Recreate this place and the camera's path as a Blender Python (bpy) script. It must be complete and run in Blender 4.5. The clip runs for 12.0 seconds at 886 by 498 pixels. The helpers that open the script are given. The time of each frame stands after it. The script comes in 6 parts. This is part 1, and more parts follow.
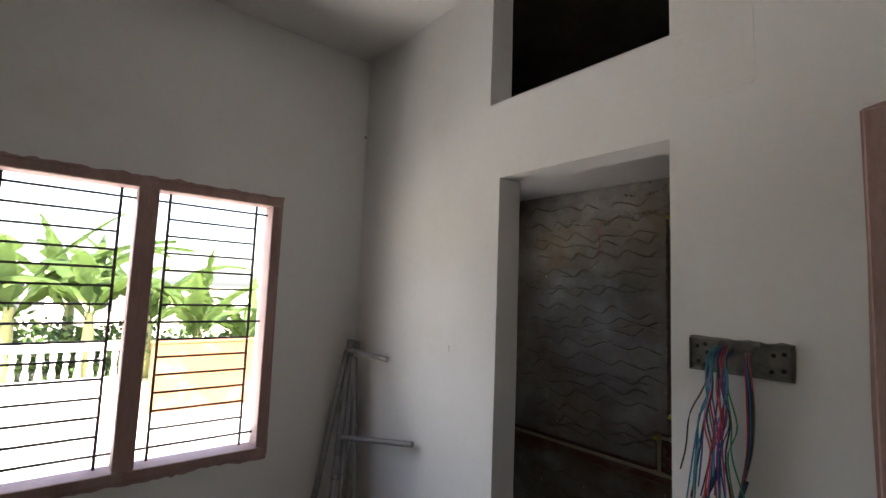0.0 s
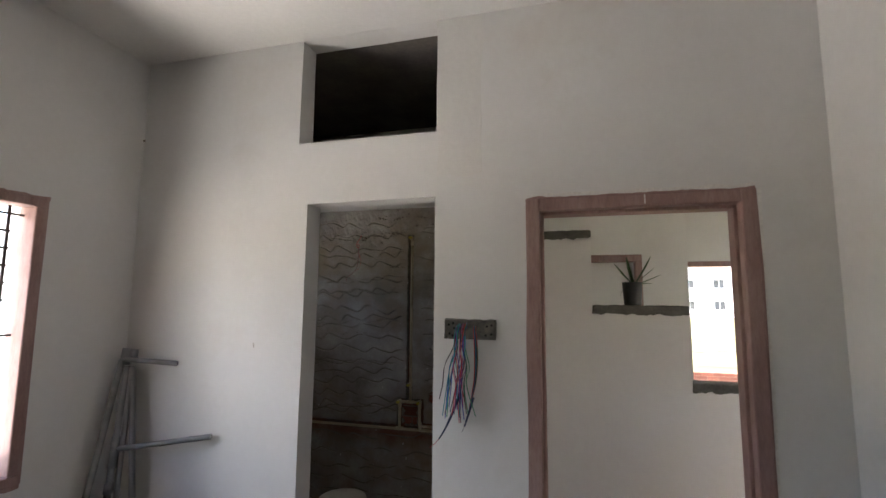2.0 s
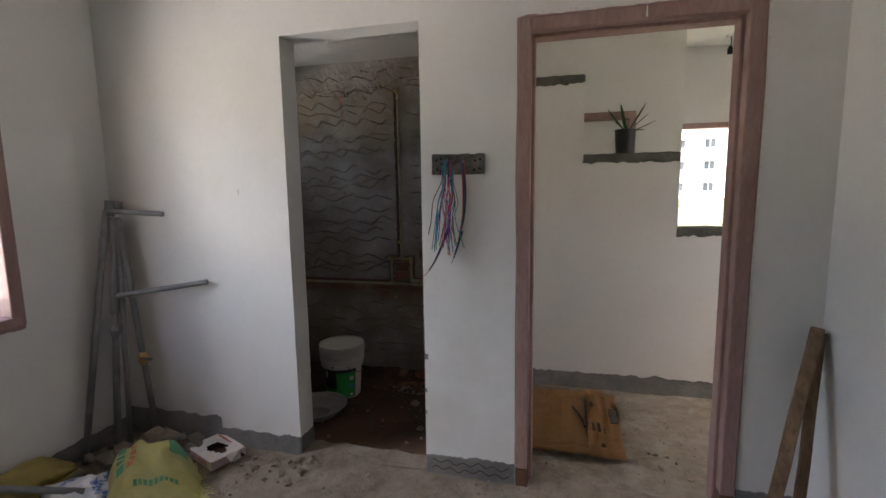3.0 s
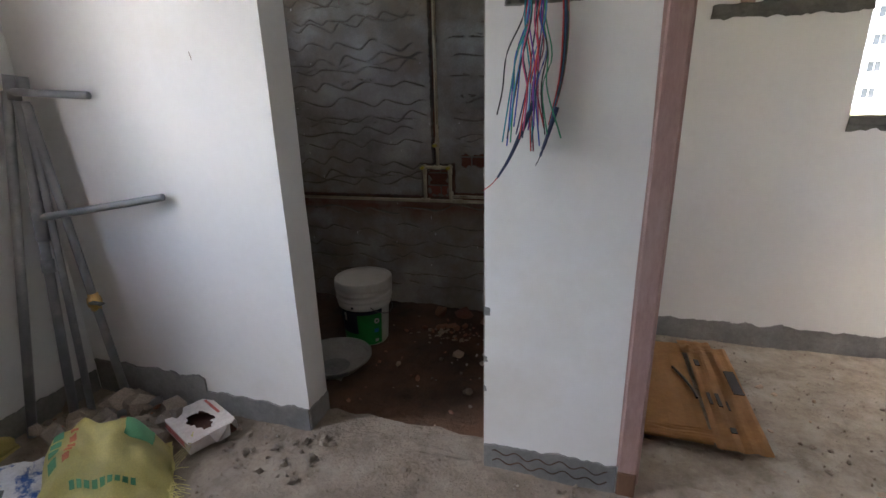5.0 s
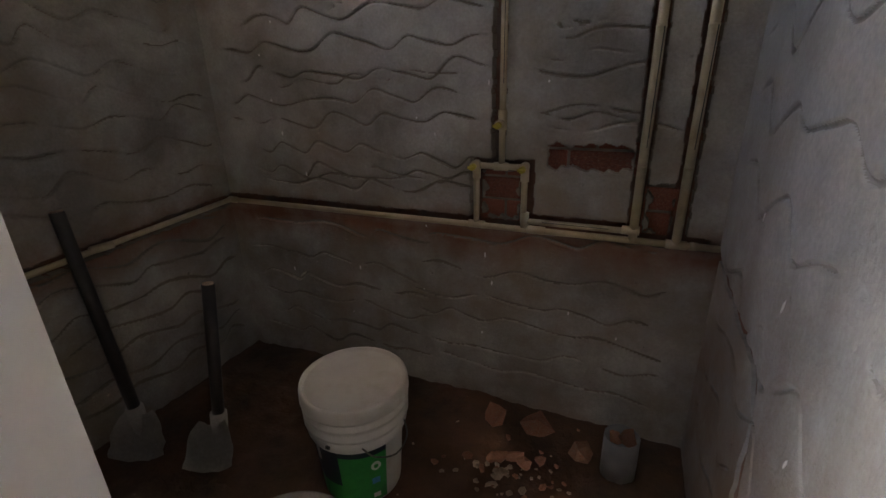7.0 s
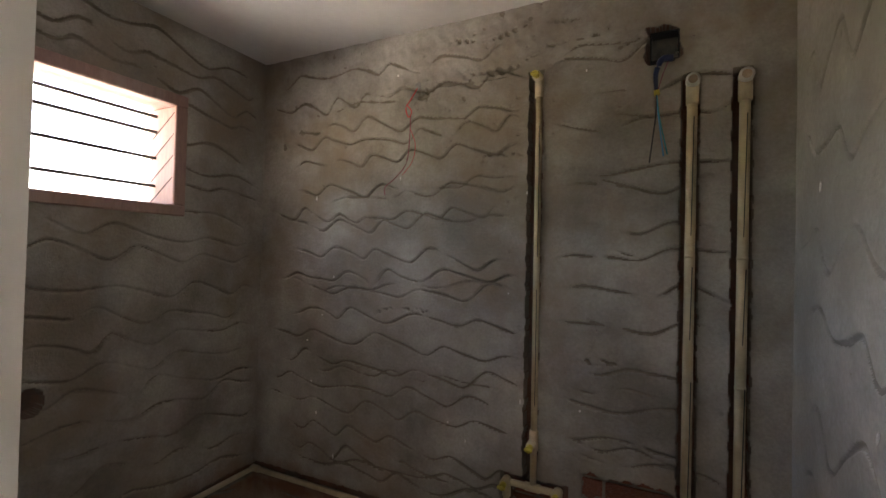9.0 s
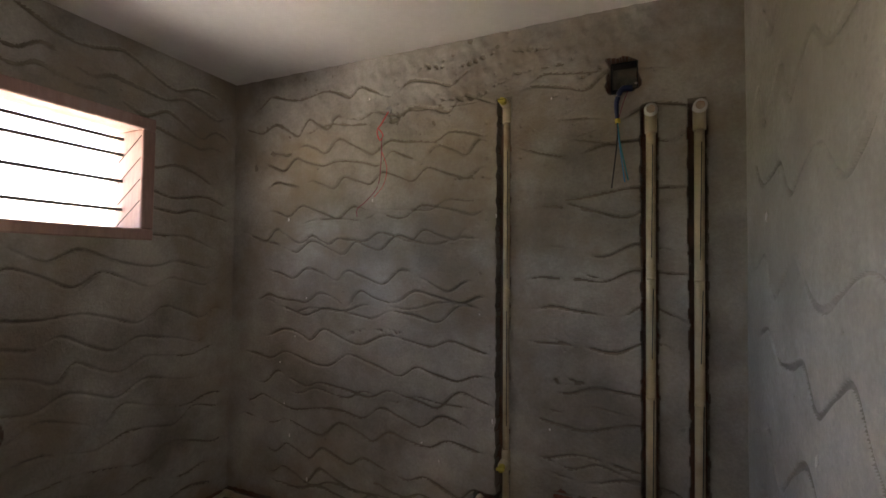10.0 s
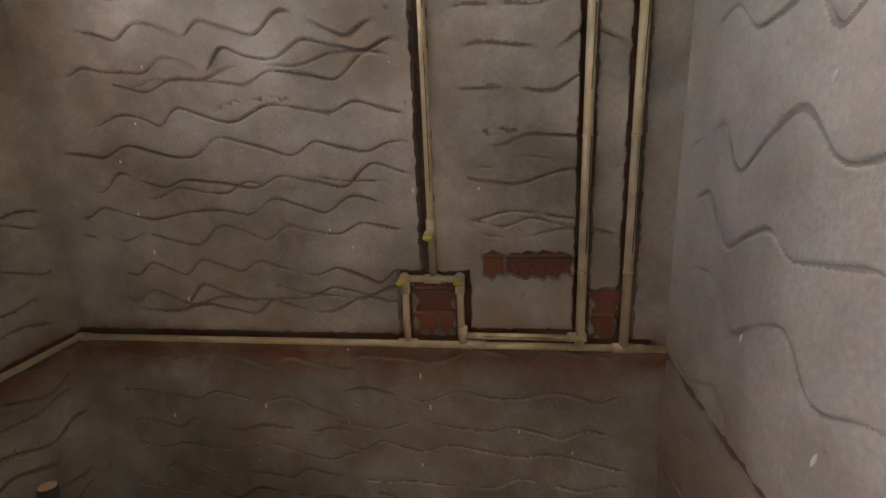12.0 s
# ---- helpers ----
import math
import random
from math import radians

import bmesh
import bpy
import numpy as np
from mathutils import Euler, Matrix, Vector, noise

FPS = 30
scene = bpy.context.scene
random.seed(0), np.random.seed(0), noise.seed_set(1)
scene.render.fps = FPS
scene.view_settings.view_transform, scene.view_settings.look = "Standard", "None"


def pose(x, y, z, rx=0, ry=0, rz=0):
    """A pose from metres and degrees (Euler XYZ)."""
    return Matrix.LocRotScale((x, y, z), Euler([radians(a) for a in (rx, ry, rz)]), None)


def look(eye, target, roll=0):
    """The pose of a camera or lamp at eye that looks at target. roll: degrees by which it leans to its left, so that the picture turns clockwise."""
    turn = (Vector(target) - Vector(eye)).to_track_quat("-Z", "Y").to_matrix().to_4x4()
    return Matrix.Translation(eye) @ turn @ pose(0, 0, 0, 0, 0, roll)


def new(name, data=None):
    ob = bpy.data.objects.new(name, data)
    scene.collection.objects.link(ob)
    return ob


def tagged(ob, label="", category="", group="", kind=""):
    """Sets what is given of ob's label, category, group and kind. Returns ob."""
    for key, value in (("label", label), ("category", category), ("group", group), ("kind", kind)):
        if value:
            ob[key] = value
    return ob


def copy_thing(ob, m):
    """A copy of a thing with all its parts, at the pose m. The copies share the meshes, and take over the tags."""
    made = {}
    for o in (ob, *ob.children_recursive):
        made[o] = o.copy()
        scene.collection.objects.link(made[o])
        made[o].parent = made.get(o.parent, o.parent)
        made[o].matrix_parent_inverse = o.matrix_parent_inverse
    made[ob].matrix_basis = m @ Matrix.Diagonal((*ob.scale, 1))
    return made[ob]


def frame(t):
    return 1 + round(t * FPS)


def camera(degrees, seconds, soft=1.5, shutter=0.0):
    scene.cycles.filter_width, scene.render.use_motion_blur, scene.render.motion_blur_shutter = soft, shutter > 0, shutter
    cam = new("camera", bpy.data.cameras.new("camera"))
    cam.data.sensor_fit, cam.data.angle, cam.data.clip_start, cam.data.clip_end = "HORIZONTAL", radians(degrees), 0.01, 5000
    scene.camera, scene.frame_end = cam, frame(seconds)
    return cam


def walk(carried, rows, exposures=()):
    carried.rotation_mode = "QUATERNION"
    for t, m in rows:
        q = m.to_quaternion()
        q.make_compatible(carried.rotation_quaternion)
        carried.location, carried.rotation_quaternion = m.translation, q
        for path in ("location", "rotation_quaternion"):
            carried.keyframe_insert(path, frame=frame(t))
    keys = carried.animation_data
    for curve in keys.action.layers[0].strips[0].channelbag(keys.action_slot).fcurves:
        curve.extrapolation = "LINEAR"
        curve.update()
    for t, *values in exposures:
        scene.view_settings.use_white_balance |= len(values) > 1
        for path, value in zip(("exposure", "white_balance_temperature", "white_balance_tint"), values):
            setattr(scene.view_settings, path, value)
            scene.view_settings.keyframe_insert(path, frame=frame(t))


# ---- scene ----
cam = camera(87.6, 12.0)
PATH = [
    (0, (2.393, -1.371, 1.618), (0.868, -0.092, 1.806), 2.2),
    (0.5, (2.375, -1.642, 1.637), (1.352, 0.048, 1.948), 1.8),
    (1, (2.375, -1.801, 1.672), (1.654, 0.029, 2.034), 1.5),
    (1.5, (2.405, -2.031, 1.642), (1.856, -0.137, 1.977), 1.0),
    (2, (2.402, -2.075, 1.601), (1.876, -0.16, 1.83), 0.5),
    (2.5, (2.415, -2.045, 1.507), (1.92, -0.107, 1.469), -0.4),
    (3, (2.402, -2.025, 1.365), (1.914, -0.102, 1.116), -0.8),
    (3.5, (2.387, -2.015, 1.3), (1.886, -0.119, 0.908), -0.9),
    (3.7, (2.376, -1.997, 1.292), (1.869, -0.108, 0.873), -0.9),
    (5.3, (1.962, -1.076, 1.193), (1.378, 0.725, 0.55), -1.6),
    (5.5, (1.886, -0.941, 1.203), (1.306, 0.849, 0.526), -1.5),
    (6, (1.696, -0.609, 1.147), (1.124, 1.165, 0.423), -0.7),
    (6.5, (1.597, -0.272, 1.144), (0.991, 1.463, 0.356), -1.05),
    (7, (1.619, -0.08, 1.141), (0.882, 1.633, 0.418), -1.4),
    (7.5, (1.562, -0.02, 1.262), (0.687, 1.689, 0.702), -2.0),
    (7.7, (1.545, -0.046, 1.29), (0.633, 1.681, 0.86), -1.1),
    (9.3, (1.605, -0.072, 1.572), (0.73, 1.725, 1.647), 0.8),
    (9.5, (1.604, -0.084, 1.579), (0.766, 1.73, 1.665), 0.7),
    (10, (1.627, -0.075, 1.589), (0.813, 1.751, 1.66), 0.6),
    (10.5, (1.581, -0.043, 1.526), (0.807, 1.801, 1.56), 0.5),
    (11, (1.539, 0.016, 1.429), (0.813, 1.878, 1.352), 0.0),
    (11.5, (1.478, 0.063, 1.337), (0.908, 1.956, 1.029), -1.3),
    (12, (1.432, 0.096, 1.242), (1.152, 2.019, 0.769), -2.2),
]
EXPOSURES = (
    (0, 3.0, 6600, 14), (1.0, 3.2, 6600, 15), (2.0, 3.4, 6650, 15), (3.5, 3.5, 6600, 15), (5.5, 4.0, 6350, 14), (6.5, 3.75, 6800, 13), (7.0, 4.55, 7200, 20), (7.7, 5.2, 7800, 20),
    (9.5, 4.4, 7700, 18), (10.5, 4.4, 7700, 18), (11.5, 5.1, 8100, 23), (12.0, 5.5, 8700, 24))
walk(cam, [(t, look(e, g, r)) for t, e, g, r in PATH], EXPOSURES)

# ---- light ----
world = bpy.data.worlds.new("sky")
scene.world = world
world.use_nodes = True
wn = world.node_tree
sky = wn.nodes.new("ShaderNodeTexSky")
sky.sky_type = "NISHITA"
sky.sun_disc = False
SUN_TO = Vector((0.62, -0.12, 0.80)).normalized()
sky.sun_elevation = math.asin(SUN_TO.z)
sky.sun_rotation = math.atan2(SUN_TO.x, SUN_TO.y)
sky.dust_density = 3.0
wn.links.new(sky.outputs[0], wn.nodes["Background"].inputs[0])
wn.nodes["Background"].inputs[1].default_value = 0.15

sun = new("sun", bpy.data.lights.new("sun", "SUN"))
sun.data.energy, sun.data.angle, sun.data.color = 5.0, radians(0.6), (1.0, 0.95, 0.87)
sun.matrix_world = look((0, 0, 20), Vector((0, 0, 20)) - SUN_TO)


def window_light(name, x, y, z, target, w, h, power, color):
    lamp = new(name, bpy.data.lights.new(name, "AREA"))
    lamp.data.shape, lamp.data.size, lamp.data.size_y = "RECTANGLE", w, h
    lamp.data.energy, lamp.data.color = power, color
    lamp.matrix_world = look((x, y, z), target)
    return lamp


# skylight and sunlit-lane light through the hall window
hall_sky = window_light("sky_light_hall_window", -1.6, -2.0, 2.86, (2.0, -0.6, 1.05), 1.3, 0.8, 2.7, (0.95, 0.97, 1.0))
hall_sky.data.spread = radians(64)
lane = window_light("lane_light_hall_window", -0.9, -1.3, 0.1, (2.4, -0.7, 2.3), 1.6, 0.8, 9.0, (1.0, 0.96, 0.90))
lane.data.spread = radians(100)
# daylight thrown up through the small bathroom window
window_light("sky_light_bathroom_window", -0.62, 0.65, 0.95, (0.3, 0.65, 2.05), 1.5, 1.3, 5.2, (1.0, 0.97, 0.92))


# ---- materials ----
def mat(name, a, b, rough=0.8, scale=6.0, fine=60.0, bump=0.15, metal=0.0, stain=None, stain_scale=1.3, stain_at=0.6,
        stain_soft=0.14, spec=0.4, obj=False, stretch=(1, 1, 1), per_piece=0.0, dist=0.004, grain_lo=0.86, grain_hi=1.1, band=None):
    """Two-scale procedural surface: a and b are mixed by broad noise, fine grain moves the value and the relief, stain lies on top."""
    m = bpy.data.materials.new(name)
    m.use_nodes = True
    nt = m.node_tree
    n, l = nt.nodes, nt.links
    bsdf = n["Principled BSDF"]
    co = n.new("ShaderNodeTexCoord")
    mp = n.new("ShaderNodeMapping")
    mp.inputs["Scale"].default_value = stretch
    l.new(co.outputs["Object"], mp.inputs[0])

    def tex(s, detail, rg=0.6):
        t = n.new("ShaderNodeTexNoise")
        t.inputs["Scale"].default_value, t.inputs["Detail"].default_value, t.inputs["Roughness"].default_value = s, detail, rg
        l.new(mp.outputs[0], t.inputs["Vector"])
        return t

    def ramp(src, lo, hi):
        r = n.new("ShaderNodeMapRange")
        r.inputs["From Min"].default_value, r.inputs["From Max"].default_value = lo, hi
        l.new(src, r.inputs["Value"])
        return r.outputs[0]

    def mix(f, p, q, mode="MIX"):
        x = n.new("ShaderNodeMix")
        x.data_type, x.blend_type = "RGBA", mode
        for sock, v in ((x.inputs[0], f), (x.inputs[6], p), (x.inputs[7], q)):
            if isinstance(v, bpy.types.NodeSocket):
                l.new(v, sock)
            else:
                sock.default_value = v if not isinstance(v, tuple) else (*v, 1.0)
        return x.outputs[2]

    broad, grain = tex(scale, 5), tex(fine, 4, 0.7)
    col = mix(ramp(broad.outputs["Fac"], 0.35, 0.65), a, b)
    g = ramp(grain.outputs["Fac"], 0.3, 0.7)
    gv = n.new("ShaderNodeMapRange")
    gv.inputs["To Min"].default_value, gv.inputs["To Max"].default_value = grain_lo, grain_hi
    l.new(g, gv.inputs["Value"])
    comb = n.new("ShaderNodeCombineColor")
    for i in range(3):
        l.new(gv.outputs[0], comb.inputs[i])
    col = mix(1.0, col, comb.outputs[0], "MULTIPLY")
    if stain:
        st = tex(stain_scale, 6, 0.65)
        col = mix(ramp(st.outputs["Fac"], stain_at - stain_soft, stain_at + stain_soft), col, stain)
    if band:
        zc, half, tint = band
        sep = n.new("ShaderNodeSeparateXYZ")
        l.new(co.outputs["Object"], sep.inputs[0])
        off = n.new("ShaderNodeMath")
        off.operation = "SUBTRACT"
        l.new(sep.outputs[2], off.inputs[0])
        off.inputs[1].default_value = zc
        ab = n.new("ShaderNodeMath")
        ab.operation = "ABSOLUTE"
        l.new(off.outputs[0], ab.inputs[0])
        wob = tex(7, 5, 0.7)
        sm = n.new("ShaderNodeMath")
        sm.operation = "MULTIPLY_ADD"
        l.new(wob.outputs["Fac"], sm.inputs[0])
        sm.inputs[1].default_value = half * 2.2
        l.new(ab.outputs[0], sm.inputs[2])
        col = mix(ramp(sm.outputs[0], half * 2.3, half * 1.0), col, tint)
    if per_piece:
        oi = n.new("ShaderNodeObjectInfo")
        pr = n.new("ShaderNodeMapRange")
        pr.inputs["To Min"].default_value, pr.inputs["To Max"].default_value = 1 - per_piece, 1 + per_piece
        l.new(oi.outputs["Random"], pr.inputs["Value"])
        c2 = n.new("ShaderNodeCombineColor")
        for i in range(3):
            l.new(pr.outputs[0], c2.inputs[i])
        col = mix(1.0, col, c2.outputs[0], "MULTIPLY")
    l.new(col, bsdf.inputs["Base Color"])
    rr = n.new("ShaderNodeMapRange")
    rr.inputs["To Min"].default_value, rr.inputs["To Max"].default_value = max(0.03, rough - 0.1), min(1.0, rough + 0.1)
    l.new(broad.outputs["Fac"], rr.inputs["Value"])
    l.new(rr.outputs[0], bsdf.inputs["Roughness"])
    bsdf.inputs["Metallic"].default_value = metal
    bsdf.inputs["Specular IOR Level"].default_value = spec
    if bump:
        bp = n.new("ShaderNodeBump")
        bp.inputs["Strength"].default_value, bp.inputs["Distance"].default_value = bump, dist
        add = n.new("ShaderNodeMath")
        add.operation = "ADD"
        l.new(grain.outputs["Fac"], add.inputs[0])
        l.new(broad.outputs["Fac"], add.inputs[1])
        l.new(add.outputs[0], bp.inputs["Height"])
        l.new(bp.outputs[0], bsdf.inputs["Normal"])
    return m


M = {}
M["paint"] = mat("white_wall_primer", (0.71, 0.70, 0.68), (0.77, 0.765, 0.745), 0.75, 1.1, 30, 0.05, stain=(0.62, 0.58, 0.51), stain_scale=0.9, stain_at=0.70, dist=0.002, grain_lo=0.975, grain_hi=1.01)
M["paint_ceiling"] = mat("white_ceiling_primer", (0.70, 0.69, 0.66), (0.76, 0.75, 0.72), 0.85, 1.2, 40, 0.06, dist=0.002, grain_lo=0.96, grain_hi=1.02)
M["cement"] = mat("scratched_cement_plaster", (0.21, 0.192, 0.166), (0.41, 0.392, 0.355), 0.9, 3.6, 110, 0.55, stain=(0.24, 0.19, 0.138), stain_scale=2.6, stain_at=0.58, stain_soft=0.12, dist=0.006, band=(0.61, 0.085, (0.20, 0.095, 0.055)))
# darker cement for the scratches: groove shade put into the colour
M["scratch"] = mat("shaded_scratch_cement", (0.155, 0.132, 0.108), (0.23, 0.20, 0.166), 0.95, 9, 110, 0.3)
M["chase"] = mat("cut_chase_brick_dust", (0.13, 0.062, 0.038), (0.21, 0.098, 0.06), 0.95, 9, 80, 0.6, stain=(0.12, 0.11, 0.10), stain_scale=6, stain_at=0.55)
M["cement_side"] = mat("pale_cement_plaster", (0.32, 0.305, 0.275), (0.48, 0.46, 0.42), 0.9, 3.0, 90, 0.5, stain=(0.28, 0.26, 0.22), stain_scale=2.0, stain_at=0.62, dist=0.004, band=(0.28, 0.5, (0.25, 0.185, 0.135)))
# same for the pale wall: scratch colour darkened to deepen the groove shade
M["scratch_side"] = mat("shaded_scratch_pale_cement", (0.25, 0.235, 0.21), (0.335, 0.315, 0.285), 0.95, 12, 110, 0.3)
M["skirt"] = mat("bare_cement_band", (0.17, 0.17, 0.165), (0.26, 0.255, 0.24), 0.95, 5, 70, 0.5, dist=0.006)
M["floor"] = mat("dusty_concrete_floor", (0.18, 0.142, 0.11), (0.30, 0.245, 0.19), 0.95, 9, 55, 1.0, stain=(0.33, 0.285, 0.235), stain_scale=5, stain_at=0.58, dist=0.01)
M["floor_pale"] = mat("pale_rubble_concrete_floor", (0.21, 0.175, 0.135), (0.33, 0.285, 0.225), 0.95, 8, 40, 1.0, stain=(0.38, 0.345, 0.29), stain_scale=6, stain_at=0.62, dist=0.012)
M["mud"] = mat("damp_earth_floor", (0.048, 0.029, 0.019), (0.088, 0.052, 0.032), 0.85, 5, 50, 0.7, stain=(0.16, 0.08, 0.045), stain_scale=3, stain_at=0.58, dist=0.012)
M["oxide"] = mat("red_oxide_primer_wood", (0.30, 0.182, 0.162), (0.39, 0.255, 0.232), 0.7, 7, 80, 0.25, stain=(0.38, 0.30, 0.265), stain_scale=5, stain_at=0.68, stretch=(1, 1, 0.25), dist=0.002)
M["iron"] = mat("painted_iron_bar", (0.045, 0.040, 0.038), (0.085, 0.07, 0.062), 0.6, 20, 120, 0.2, metal=0.4)
# loft ceiling: dark grey, far darker than the hall ceiling
M["dark_loft"] = mat("dark_grey_loft", (0.10, 0.09, 0.08), (0.16, 0.14, 0.12), 0.95, 4, 40, 0.4)
M["exterior"] = mat("exterior_plaster", (0.62, 0.58, 0.52), (0.70, 0.66, 0.60), 0.9, 1.5, 40, 0.2)


# ---- mesh helpers ----
def mesh_ob(name, bm, material, smooth=False):
    bmesh.ops.recalc_face_normals(bm, faces=bm.faces)
    me = bpy.data.meshes.new(name)
    bm.to_mesh(me)
    bm.free()
    mats = material if isinstance(material, (list, tuple)) else [material]
    for m in mats:
        me.materials.append(m)
    if smooth:
        me.polygons.foreach_set("use_smooth", [True] * len(me.polygons))
    return new(name, me)


def basis(ob):
    return (basis(ob.parent) if ob.parent else Matrix()) @ ob.matrix_basis


def part(name, bm, material, parent, label="", smooth=False):
    """One mesh under a thing or a part; the bmesh is given in world places."""
    bmesh.ops.transform(bm, matrix=basis(parent).inverted(), verts=bm.verts)
    ob = mesh_ob(name, bm, material, smooth)
    ob.parent = parent
    if label:
        ob["label"] = label
    return ob


def thing(name, x=0, y=0, z=0, label="", category="", group="", kind="", rz=0):
    e = new(name)
    e.empty_display_size = 0.1
    e.matrix_basis = pose(x, y, z, 0, 0, rz)
    return tagged(e, label, category, group, kind)


def box(bm, x0, x1, y0, y1, z0, z1, bevel=0.0, seg=1):
    r = bmesh.ops.create_cube(bm, size=1)
    vs = r["verts"]
    for v in vs:
        v.co = Vector((x0 + (v.co.x + 0.5) * (x1 - x0), y0 + (v.co.y + 0.5) * (y1 - y0), z0 + (v.co.z + 0.5) * (z1 - z0)))
    if bevel:
        es = list({e for v in vs for e in v.link_edges})
        bmesh.ops.bevel(bm, geom=es, offset=bevel, segments=seg, affect="EDGES")
    return vs


def new_box(*a, **k):
    bm = bmesh.new()
    box(bm, *a, **k)
    return bm


def tube(bm, pts, r, n=8, cap=True, r_end=None):
    """A round tube along pts; r may taper to r_end."""
    pts = [Vector(p) for p in pts]
    rings = []
    up = Vector((0, 0, 1))
    for i, p in enumerate(pts):
        d = (pts[min(i + 1, len(pts) - 1)] - pts[max(i - 1, 0)]).normalized()
        ref = up if abs(d.dot(up)) < 0.95 else Vector((1, 0, 0))
        a = d.cross(ref).normalized()
        b = d.cross(a)
        rr = r if r_end is None else r + (r_end - r) * i / (len(pts) - 1)
        rings.append([bm.verts.new(p + rr * (math.cos(2 * math.pi * k / n) * a + math.sin(2 * math.pi * k / n) * b)) for k in range(n)])
    for p, q in zip(rings, rings[1:]):
        for k in range(n):
            bm.faces.new((p[k], p[(k + 1) % n], q[(k + 1) % n], q[k]))
    if cap:
        bm.faces.new(rings[0])
        bm.faces.new(rings[-1])
    return rings


def new_tube(*a, **k):
    bm = bmesh.new()
    tube(bm, *a, **k)
    return bm


def lathe(bm, prof, n=24, x=0, y=0, z=0, close=True):
    """A turned shape: prof is (radius, height) from the bottom up."""
    rings = [[bm.verts.new((x + r * math.cos(2 * math.pi * k / n), y + r * math.sin(2 * math.pi * k / n), z + h)) for k in range(n)] for r, h in prof]
    for p, q in zip(rings, rings[1:]):
        for k in range(n):
            bm.faces.new((p[k], p[(k + 1) % n], q[(k + 1) % n], q[k]))
    if close:
        bm.faces.new(rings[0][::-1])
        bm.faces.new(rings[-1])
    return rings


def new_lathe(*a, **k):
    bm = bmesh.new()
    lathe(bm, *a, **k)
    return bm


def spread(a, b, step):
    n = max(1, int(math.ceil((b - a) / step - 1e-6)))
    return [a + (b - a) * i / n for i in range(n + 1)]


def panel(axis, face, thick, u0, u1, v0, v1, holes=(), step=0.12, rough=0.0015):
    """A wall with openings right through it. It lies across `axis`, its seen face at `face`, its body `thick` behind (signed).
    u runs along the wall, v up; holes are (u0, u1, v0, v1). Edges are a little uneven, as hand-made plaster is."""
    ub, vb = {u0, u1}, {v0, v1}
    for h in holes:
        ub |= {c for c in h[:2] if u0 < c < u1}
        vb |= {c for c in h[2:] if v0 < c < v1}
    us, vs = [], []
    for lst, br in ((us, sorted(ub)), (vs, sorted(vb))):
        for a, b in zip(br, br[1:]):
            lst.extend(spread(a, b, step)[:-1])
        lst.append(br[-1])
    solid = [[not any(h[0] - 1e-6 < (us[i] + us[i + 1]) / 2 < h[1] + 1e-6 and h[2] - 1e-6 < (vs[j] + vs[j + 1]) / 2 < h[3] + 1e-6 for h in holes)
              for j in range(len(vs) - 1)] for i in range(len(us) - 1)]
    bm = bmesh.new()
    made = {}

    def vert(i, j, k):
        key = (i, j, k)
        if key not in made:
            u, v = us[i], vs[j]
            edge = i in (0, len(us) - 1) or j in (0, len(vs) - 1)
            w = noise.noise_vector(Vector((u * 5 + 3 * k, v * 5, face * 7)))
            du, dv, dw = (0, 0, 0) if edge else (w.x * rough * 2, w.y * rough * 2, w.z * rough)
            d = face + (thick if k else 0) + dw
            made[key] = bm.verts.new((d, u + du, v + dv) if axis == "x" else (u + du, d, v + dv) if axis == "y" else (u + du, v + dv, d))
        return made[key]

    nu, nv = len(us) - 1, len(vs) - 1
    for i in range(nu):
        for j in range(nv):
            if not solid[i][j]:
                continue
            for k in (0, 1):
                bm.faces.new((vert(i, j, k), vert(i + 1, j, k), vert(i + 1, j + 1, k), vert(i, j + 1, k)))
            for (ia, ja, ib, jb), (oi, oj) in (((i, j, i + 1, j), (i, j - 1)), ((i, j + 1, i + 1, j + 1), (i, j + 1)), ((i, j, i, j + 1), (i - 1, j)), ((i + 1, j, i + 1, j + 1), (i + 1, j))):
                if not (0 <= oi < nu and 0 <= oj < nv) or not solid[oi][oj]:
                    bm.faces.new((vert(ia, ja, 0), vert(ib, jb, 0), vert(ib, jb, 1), vert(ia, ja, 1)))
    return bm


def setting(name, bm, material, label="", smooth=False):
    return tagged(mesh_ob(name, bm, material, smooth), label=label, category=name.split("_")[0], kind="structure")


# ---- the shell of the house ----
T = 0.13            # inner wall thickness
RX = 3.39           # right wall of the hall
BL, BR, BY = 0.04, 1.858, 1.33   # bathroom: left, right and back faces
DL, DR, DH = 1.104, 1.792, 2.10  # bathroom doorway
FL, FR, FH = 2.222, 3.126, 2.066  # wooden door frame, outside
CZ = 3.0            # hall ceiling
LB, LZ = 2.42, 2.34  # loft floor top, bathroom ceiling

setting("wall_north", panel("y", 0, T, -0.22, RX, -0.4, CZ + 0.1, [(DL, DR, -0.1, DH), (1.039, 1.794, LB, CZ), (FL + 0.012, FR - 0.012, -0.1, FH - 0.012)]),
        M["paint"], "white primed plaster wall with doorway, loft opening and framed door")
WY0, WY1, WZ0, WZ1 = -1.66, -0.486, 0.777, 2.072   # hall window
BWY0, BWY1, BWZ0, BWZ1 = 0.20, 0.985, 1.665, 2.09  # bathroom window
setting("wall_west", panel("x", 0, -0.22, -4.6, -0.001, -0.4, CZ + 0.1, [(WY0 + 0.01, WY1 - 0.01, WZ0 + 0.01, WZ1 - 0.01)]), M["paint"], "white primed plaster outer wall with a barred window")
